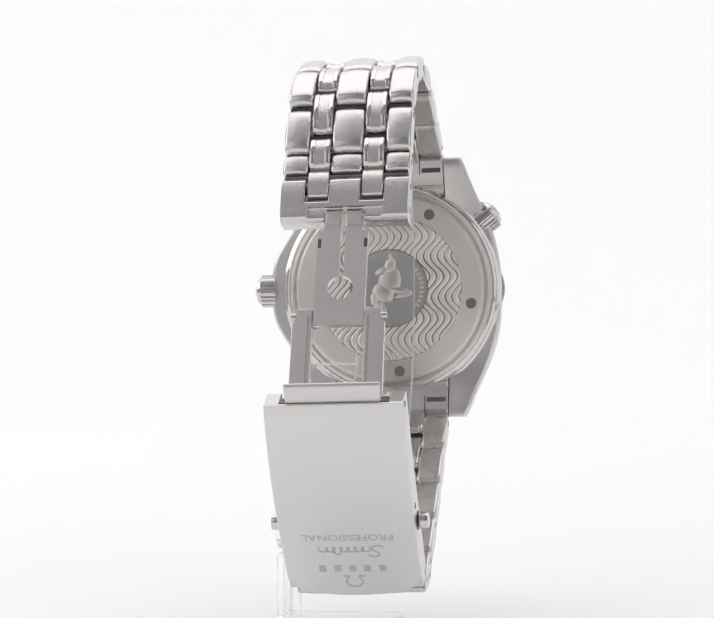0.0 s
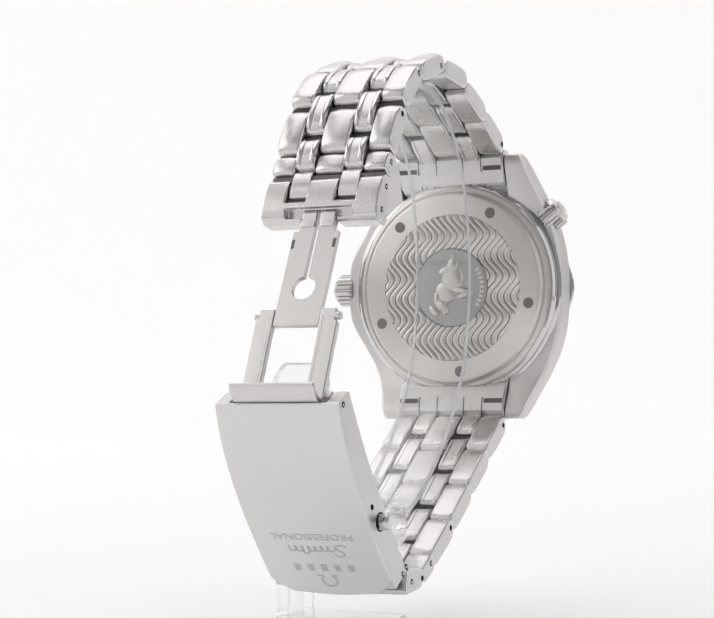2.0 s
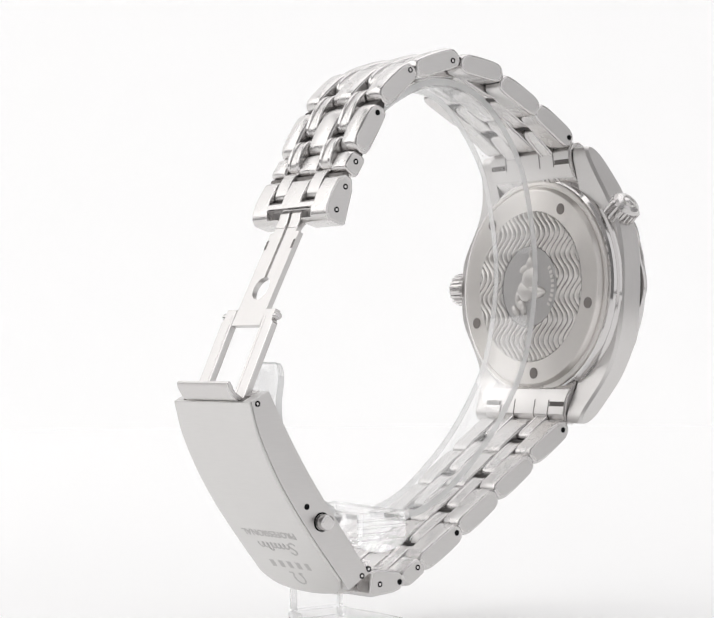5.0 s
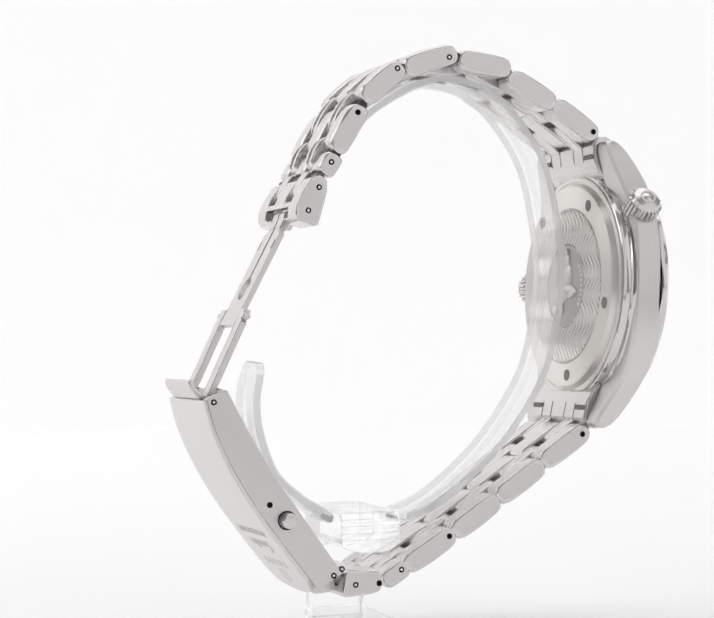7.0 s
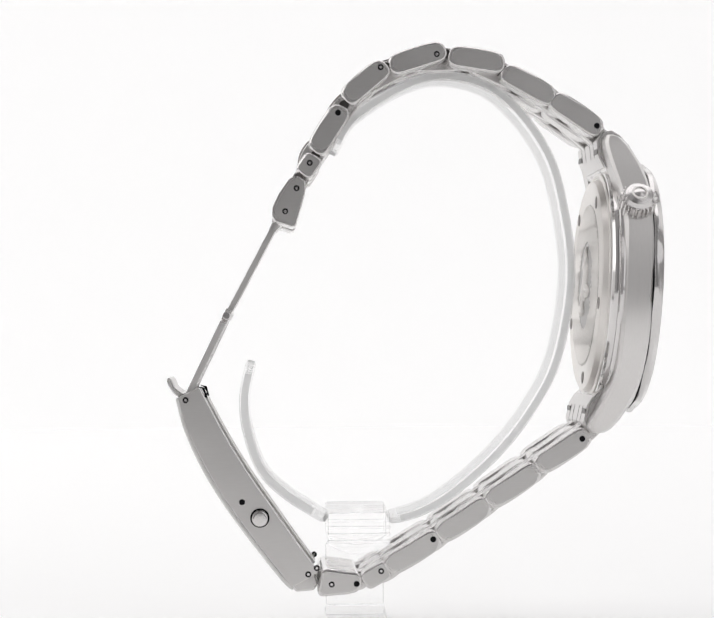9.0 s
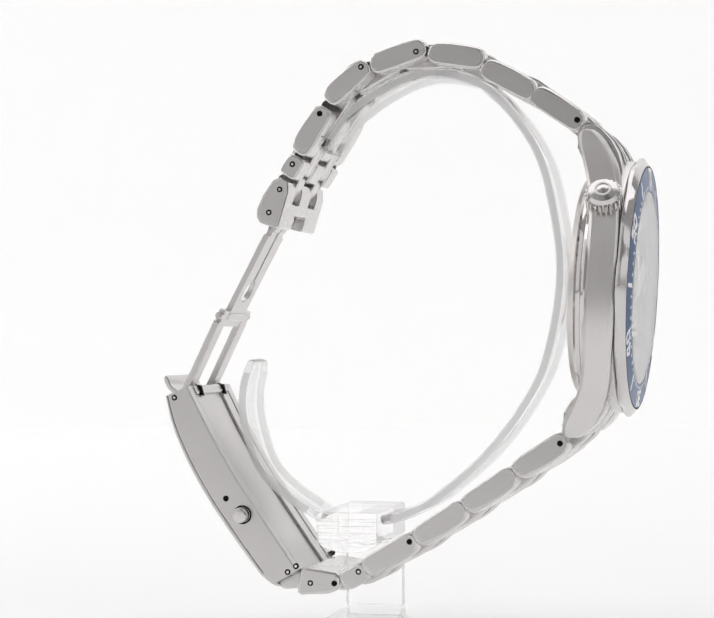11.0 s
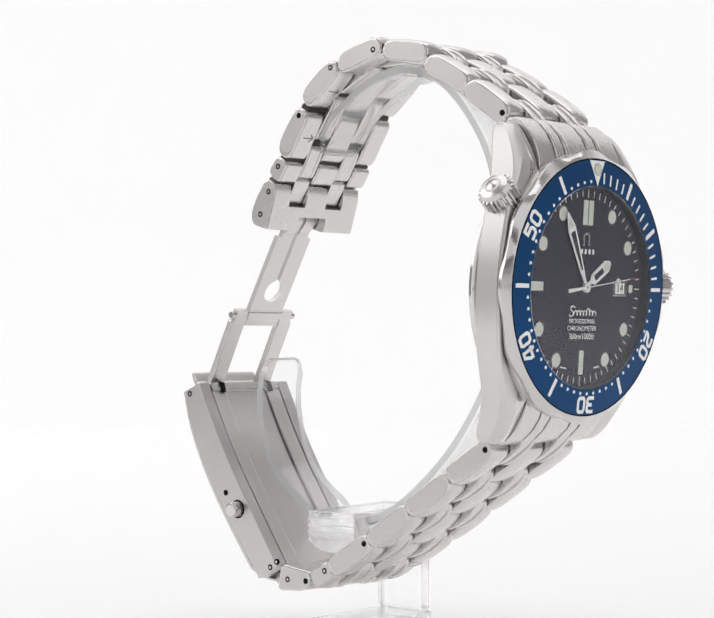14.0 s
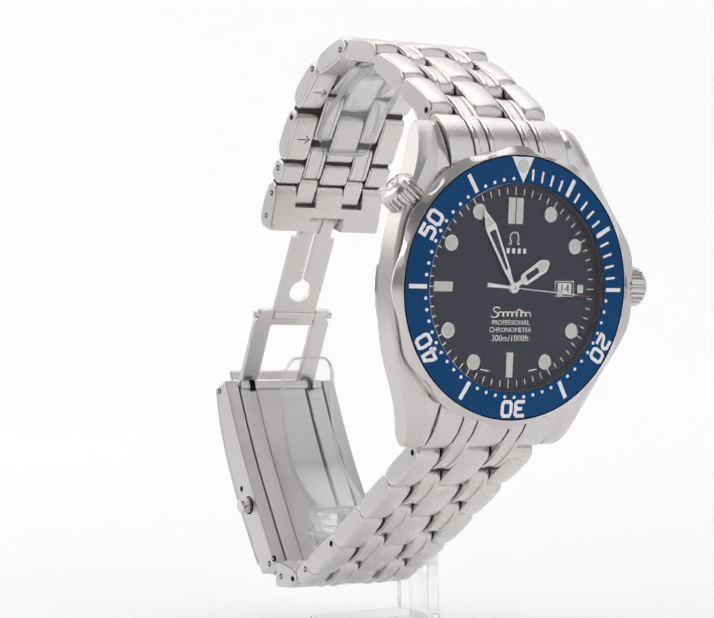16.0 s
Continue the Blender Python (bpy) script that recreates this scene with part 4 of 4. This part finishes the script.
def build_blades():
    m = lay(TOP, JOINT)
    L = (JOINT - TOP).length + 1.4
    hole_y, hr, sl = 11.6, 2.0, 0.38
    ring = []
    a0 = math.asin(sl / hr)
    for i in range(25):
        a = math.pi / 2 + a0 + (2 * math.pi - 2 * a0) * i / 24
        ring.append((hr * math.cos(a), hole_y - hr * math.sin(a)))
    ring = [(x, y) for x, y in ring]
    out = [(-3.9, 1.6), (-3.9, L), (3.9, L), (3.9, 1.6), (3.0, 1.6), (3.0, -0.3), (sl, -0.3)]
    loop = out + [(sl, hole_y - hr * math.cos(a0))] + [(-x, y) for x, y in ring][1:-1] + [(-sl, hole_y - hr * math.cos(a0)), (-sl, -0.3), (-3.0, -0.3), (-3.0, 1.6)]
    bm = plate(loop, -0.45, 0.45)
    bmesh.ops.triangulate(bm, faces=[f for f in bm.faces if len(f.verts) > 4])
    blade = part("clasp_blade", bm, satin, watch, "steel clasp blade with keyhole slot", m, 30)
    for x in (-3.6, 3.6):
        part("blade_notch", box(x - 0.28, x + 0.28, 3.0, 4.6, 0.3, 0.47), dark_shade_steel, blade)
    part("blade_step", box(-3.0, -sl - 0.02, -0.9, 0.9, -0.3, 0.62, 0.2), satin, blade)
    part("blade_step", box(sl + 0.02, 3.0, -0.9, 0.9, -0.3, 0.62, 0.2), satin, blade)
    m2 = lay(JOINT + (JOINT - FOOT).normalized() * 1.4, FOOT)
    L2 = (FOOT - JOINT).length + 2.4
    for s in (-1, 1):
        pts = [(s * 4.0, 0), (s * 6.6, 0), (s * 6.6, 1.8), (s * 7.1, 2.2), (s * 7.1, L2), (s * 4.0, L2)]
        ob = part("blade_arm", plate(pts, -0.55, 0.55, 0.14), satin, watch, "steel clasp arm", m2)
        part("arm_groove", box(min(s * 4.4, s * 4.75), max(s * 4.4, s * 4.75), 1.2, L2 - 1, 0.45, 0.57), polished_soft, ob)
        bm = disc(0.62, 0, 1.0, 20, 0.15)
        part("arm_pin", bm, polished_soft, ob, "round pin end", mm(s * 6.4, 1.1, 0, 0, 90 * s, 0))
    part("blade_hinge", box(-4.0, 4.0, 0.3, 1.7, -0.75, 0.3, 0.25), satin, blade, "", m.inverted() @ m2)


build_blades()

# ---- clasp cover
C_OUT = smooth_path([(-28.75, -15.5), (-27.4, -20.6), (-24.9, -26.2), (-21.8, -31.5), (-18.3, -36.5), (-14.8, -41.1), (-11.4, -45.4)], 4)
C_IN = smooth_path([(-24.9, -13.8), (-23.4, -16.7), (-20.6, -21.9), (-17.2, -27.5), (-13.7, -32.6), (-9.6, -38.5), (-6.6, -42.7)], 4)


def between(k0, k1, lo=0, hi=None):
    """The profile between two depths of the cover, 0 the outer face and 1 the inner rim."""
    hi = len(C_OUT) if hi is None else hi
    one = [tuple(C_OUT[i].lerp(C_IN[i], k0)) for i in range(lo, hi)]
    two = [tuple(C_OUT[i].lerp(C_IN[i], k1)) for i in range(lo, hi)]
    return one + two[::-1]


def build_clasp():
    W = 10.55
    # the plate's closed end bulges in the middle
    bm = bmesh.new()
    n, cols = len(C_OUT), 14
    end = (C_OUT[-1] - C_OUT[-3]).normalized()
    grids = []
    for k in (0.0, 0.12):
        g = []
        for i in range(n):
            row = []
            for j in range(cols + 1):
                v = -W + 2 * W * j / cols
                p = C_OUT[i].lerp(C_IN[i], k) + end * (1.5 * (1 - (v / W) ** 2) - 0.2 - 2.0 * abs(v / W) ** 8) * max(0, (i - 16) / (n - 17)) ** 2
                row.append(bm.verts.new((p.x, v, p.y)))
            g.append(row)
        grids.append(g)
    for i in range(n - 1):
        for j in range(cols):
            for g in grids:
                bm.faces.new((g[i][j], g[i + 1][j], g[i + 1][j + 1], g[i][j + 1]))
        for j in (0, cols):
            bm.faces.new((grids[0][i][j], grids[0][i + 1][j], grids[1][i + 1][j], grids[1][i][j]))
    for i in (0, n - 1):
        for j in range(cols):
            bm.faces.new((grids[0][i][j], grids[0][i][j + 1], grids[1][i][j + 1], grids[1][i][j]))
    bmesh.ops.recalc_face_normals(bm, faces=bm.faces)
    bevel(bm, 0.22, 2, 50)
    cover = part("clasp_cover", bm, brushed_clasp, watch, "curved brushed steel clasp cover with engraving")
    for s in (-1, 1):
        wall = part("cover_wall", prism(between(0.11, 0.97), *sorted((s * (W - 0.02), s * (W - 2.3))), 0.18, 2, 50), brushed_side, cover, "satin steel side wall")
        for spot, lit in (((-27.15, -15.75), True), ((-18.5, -31.7), False), ((-6.95, -42.1), True), ((-8.3, -43.05), True)):
            pin(spot, s * (W + 0.0), wall, lit)
        push = part("push_button", disc(1.25, 0.0, 1.75, 32, 0.4), polished, wall, "round polished push button", mm(-15.75, s * W, -34.2, -90 if s > 0 else 90, 0, 0))
        part("button_seat", turned([(1.25, -0.1), (1.5, -0.1), (1.5, 0.03), (1.25, 0.03)], 32), dark, push)
        part("inner_strip", prism(between(0.55, 0.95, 2), *sorted((s * 4.98, s * 8.05)), 0.15), satin, cover, "folded inner blade strip")
    part("inner_strip", prism(between(0.60, 0.88, 1), -4.75, 4.75, 0.15), satin, cover, "folded inner blade strip")
    # dark plate added as the shade seen between the inner strips
    part("inner_shadow_plate", prism(between(0.14, 0.5), -8.3, 8.3), dark_shade_steel, cover, "")
    part("cross_bar", prism(between(0.55, 1.0, 0, 3), -7.9, 7.9, 0.2), satin, cover, "steel cross bar")
    # solid dark blocks stand in for the shaded slots at the hinge
    for s in (-1, 1):
        p = C_OUT[1].lerp(C_IN[1], 0.93)
        part("hinge_slot_shade", prism([(p.x - 0.5, p.y + 0.9), (p.x + 0.45, p.y + 0.7), (p.x + 0.9, p.y - 0.9), (p.x - 0.1, p.y - 0.6)], *sorted((s * 5.2, s * 6.0))), dark, cover, "dark block for the shade in a hinge slot")
    # rolled lip at the open end
    lip = smooth_path([(-27.8, -15.6), (-29.0, -15.0), (-30.0, -13.6), (-30.2, -12.6), (-29.8, -12.3), (-29.3, -13.0), (-28.9, -13.9), (-27.6, -14.8)], 4)
    part("clasp_lip", prism([tuple(p) for p in lip], -7.2, 7.2, 0.25, 2, 60), satin, cover, "rolled steel lip")
    part("clasp_tongue", prism([(-11.6, -44.6), (-7.2, -43.2), (-6.7, -45.0), (-7.4, -46.0), (-10.2, -46.2)], -7.0, 7.0, 0.3, 2, 40), satin, cover, "steel hinge tongue")
    # engraving near the closed end: upside down against the watch
    def on_cover(where):
        k = int(where)
        q = C_OUT[k + 1]
        p = C_OUT[k].lerp(q, where - k)
        d = (q - p).normalized()
        out = Vector((d.y, -d.x))
        if out.x > 0:
            out = -out
        # letters' tops point down the cover
        up = Vector((d.x, 0, d.y))
        o = Vector((out.x, 0, out.y))
        xx = up.cross(o)
        return Matrix(((xx.x, up.x, o.x, p.x * 0.001), (xx.y, up.y, o.y, p.y * 0 ), (xx.z, up.z, o.z, p.y * 0.001), (0, 0, 0, 1)))

    lettering("engraved_letters", "PROFESSIONAL", 1.75, engraved, cover, on_cover(15.6) @ mm(0.1, 0.5, 0.0), 0.03, 0, 1.2, 0.02)
    part("engraved_script", strokes(flourish(9.4, 2.0, 7), 0.26, -0.1, 0.03), engraved, cover, "engraved written flourish", on_cover(17.9))
    for x in (-4.7, -2.3, 0.0, 2.3, 4.7):
        part("engraved_block", box(-0.55, 0.55, -0.7, 0.7, -0.1, 0.02), engraved, cover, "", on_cover(20.5) @ mm(x, 0, 0))
    bm = bmesh.new()
    rings = []
    for k in range(21):
        a = radians(-55 + 290 * k / 20)
        rings.append([(1.1 * math.cos(a), 1.0 * math.sin(a), z) for z in (-0.1, 0.03)] + [(1.45 * math.cos(a), 1.3 * math.sin(a), z) for z in (0.03, -0.1)])
    add_loft(bm, rings)
    for s in (-1, 1):
        add_ribbon(bm, [(s * 0.7, -1.15), (s * 1.75, -1.15)], 0.28, -0.1, 0.035)
    part("engraved_emblem", bm, engraved, cover, "", on_cover(22.6))


brushed_clasp = material("brushed_clasp_steel", (0.70, 0.69, 0.68), 0.32, 1.0, 0.25, 900, (5, 0.3, 5), 0.05, rough_vary=0.05)
engraved = material("engraved_steel", (0.50, 0.49, 0.485), 0.36, 1.0, vary=0.1)
build_clasp()

# ---------------------------------------------------------------- the clear stand


def sawn_edge():
    """A pale translucent strip on a clear sheet's edge, which stands in for the light that travels in the sheet."""
    m = bpy.data.materials.new("acrylic_edge_light")
    m.use_nodes = True
    nt = m.node_tree
    nt.nodes.remove(nt.nodes["Principled BSDF"])
    clear, piped, gloss, one, two = (nt.nodes.new("ShaderNode" + k) for k in ("BsdfTransparent", "BsdfTranslucent", "BsdfGlossy", "MixShader", "MixShader"))
    piped.inputs["Color"].default_value = (0.98, 0.985, 0.985, 1)
    gloss.inputs["Roughness"].default_value = 0.15
    one.inputs[0].default_value, two.inputs[0].default_value = 0.72, 0.10
    for mix, a, b in ((one, clear, piped), (two, one, gloss)):
        nt.links.new(a.outputs[0], mix.inputs[1])
        nt.links.new(b.outputs[0], mix.inputs[2])
    nt.links.new(two.outputs[0], nt.nodes["Material Output"].inputs["Surface"])
    return m


# material of added pale strips that imitate bright clear edges
piped_edge = sawn_edge()
acrylic_foot = material("thick_clear_acrylic", (1, 1, 1), 0.0, ior=1.46, transmission=1.0)
let_light_through(acrylic_foot, 0.35)
stand = tagged(new("watch_stand"), "clear acrylic ring stand inside the bracelet", "stand")


def build_stand():
    def band(name, pts, thick, half, mid):
        path = smooth_path(pts, 6)
        bm = bmesh.new()
        rings = []
        for i, p in enumerate(path):
            d = (path[min(i + 1, len(path) - 1)] - path[max(i - 1, 0)]).normalized()
            n = Vector((-d.y, d.x)) * thick / 2
            e = min(i, len(path) - 1 - i)
            h = half - (1.5, 0.75, 0.3, 0.1)[min(e, 3)] if e < 3 else half
            rings.append([(p.x + n.x, -h + mid, p.y + n.y), (p.x + n.x, h + mid, p.y + n.y), (p.x - n.x, h + mid, p.y - n.y), (p.x - n.x, -h + mid, p.y - n.y)])
        add_loft(bm, rings)
        bmesh.ops.recalc_face_normals(bm, faces=bm.faces)
        bevel(bm, 0.35, 2, 50)
        ob = part(name, bm, acrylic, stand, "clear acrylic band", sharp=50)
        for s in (-1, 1):
            bm = bmesh.new()
            rings = []
            for i, p in enumerate(path):
                d = (path[min(i + 1, len(path) - 1)] - path[max(i - 1, 0)]).normalized()
                n = Vector((-d.y, d.x)) * (thick / 2 - 0.3)
                e = min(i, len(path) - 1 - i)
                out = half - (1.5, 0.75, 0.3, 0.0)[min(e, 3)]
                v0, v1 = s * (out + 0.01) + mid, s * (out + 0.13) + mid
                rings.append([(p.x + n.x, v0, p.y + n.y), (p.x + n.x, v1, p.y + n.y), (p.x - n.x, v1, p.y - n.y), (p.x - n.x, v0, p.y - n.y)])
            add_loft(bm, rings)
            for face in bm.faces:                    # the inner side lies against the clear band
                if all(abs(v.co.y - mid) < half + 0.02 for v in face.verts):
                    face.material_index = 1
            edge = part("band_edge", bm, piped_edge, ob, "pale strip for the light piped to the band's edge", sharp=50)
            edge.data.materials[1] = acrylic
        for i, k in ((0, 1), (-1, -2)):
            p, d = path[i], (path[i] - path[k]).normalized()
            n = Vector((-d.y, d.x)) * (thick / 2 - 0.3)
            q = p + d * 0.14
            h = half - 1.6
            part("band_edge", prism([(p.x + n.x, p.y + n.y), (q.x + n.x, q.y + n.y), (q.x - n.x, q.y - n.y), (p.x - n.x, p.y - n.y)], -h + mid, h + mid), piped_edge, ob, "pale strip for the light piped to the band's edge", sharp=50)
        return ob

    band("ring_band", [(-3.6, 23.6), (-0.2, 29.0), (8.6, 34.3), (15.9, 35.3), (23.5, 32.2), (30.5, 23.2), (33.4, 12.5), (34.1, 2.3), (31.9, -9.6), (28.1, -17.2), (22.4, -24.5), (15.1, -30.9), (9.9, -33.9), (4.9, -35.3)], 1.6, 4.95, 0.25)
    band("ring_arm", [(-17.0, -10.0), (-18.1, -15.4), (-17.7, -20.6), (-15.5, -27.0), (-11.4, -31.2), (-5.2, -35.2)], 1.7, 4.6, 1.2)
    pts = [(-5.0, -33.9), (4.8, -33.9), (4.8, -39.0), (3.0, -40.0), (0.0, -40.5), (-3.0, -40.0), (-5.0, -39.0)]
    block = part("saddle_block", prism(pts, -6.0, 13.0, 0.3, 2, 50), acrylic_foot, stand, "clear acrylic saddle block")
    for k in range(4):
        z = -34.9 - 1.1 * k
        part("saddle_rib", prism([(-5.1, z), (4.9, z), (4.9, z - 0.45), (-5.1, z - 0.45)], -6.25, -5.95, 0.1), acrylic_foot, stand)
    part("pillar", prism([(-5.0, -40.6), (4.7, -40.6), (4.7, -51.25), (-5.0, -51.25)], 10.6, 13.0, 0.5, 2, 50), acrylic_foot, stand, "clear acrylic upright")
    part("foot_plate", prism([(-5.2, -51.2), (4.9, -51.2), (4.9, -53.0), (-5.2, -53.0)], -6.0, 13.2, 0.6, 2, 50), acrylic_foot, stand, "clear acrylic foot plate")


build_stand()


# ---------------------------------------------------------------- what moves
def turntable(t):
    """The turntable's angle in degrees."""
    return 79.18 - 9.0244 * t + 0.047549 * t * t - 0.002207 * t ** 3


def motions():
    axis = Matrix.Translation((0, 0, GROUND))
    lean = mm(0, -0.45, 0, 0, 0, 2.13)
    steps = [0.5 * k for k in range(33)]
    walk(watch, [(t, axis @ pose(0, 0, 0, 0, 0, turntable(t)) @ lean @ pose(0, 0, 0, -1.197)) for t in steps])
    walk(stand, [(t, axis @ pose(0, 0, 0, 0, 0, turntable(t)) @ lean) for t in steps])
    walk(second_hand, [(t, DIAL @ pose(0, 0, 0, 0, 0, -(94.5 + 6 * (t - 16)))) for t in steps])
    walk(minute_hand, [(t, DIAL @ pose(0, 0, 0, 0, 0, 27.0 - 0.1 * (t - 16))) for t in (0, 8, 16)])


motions()
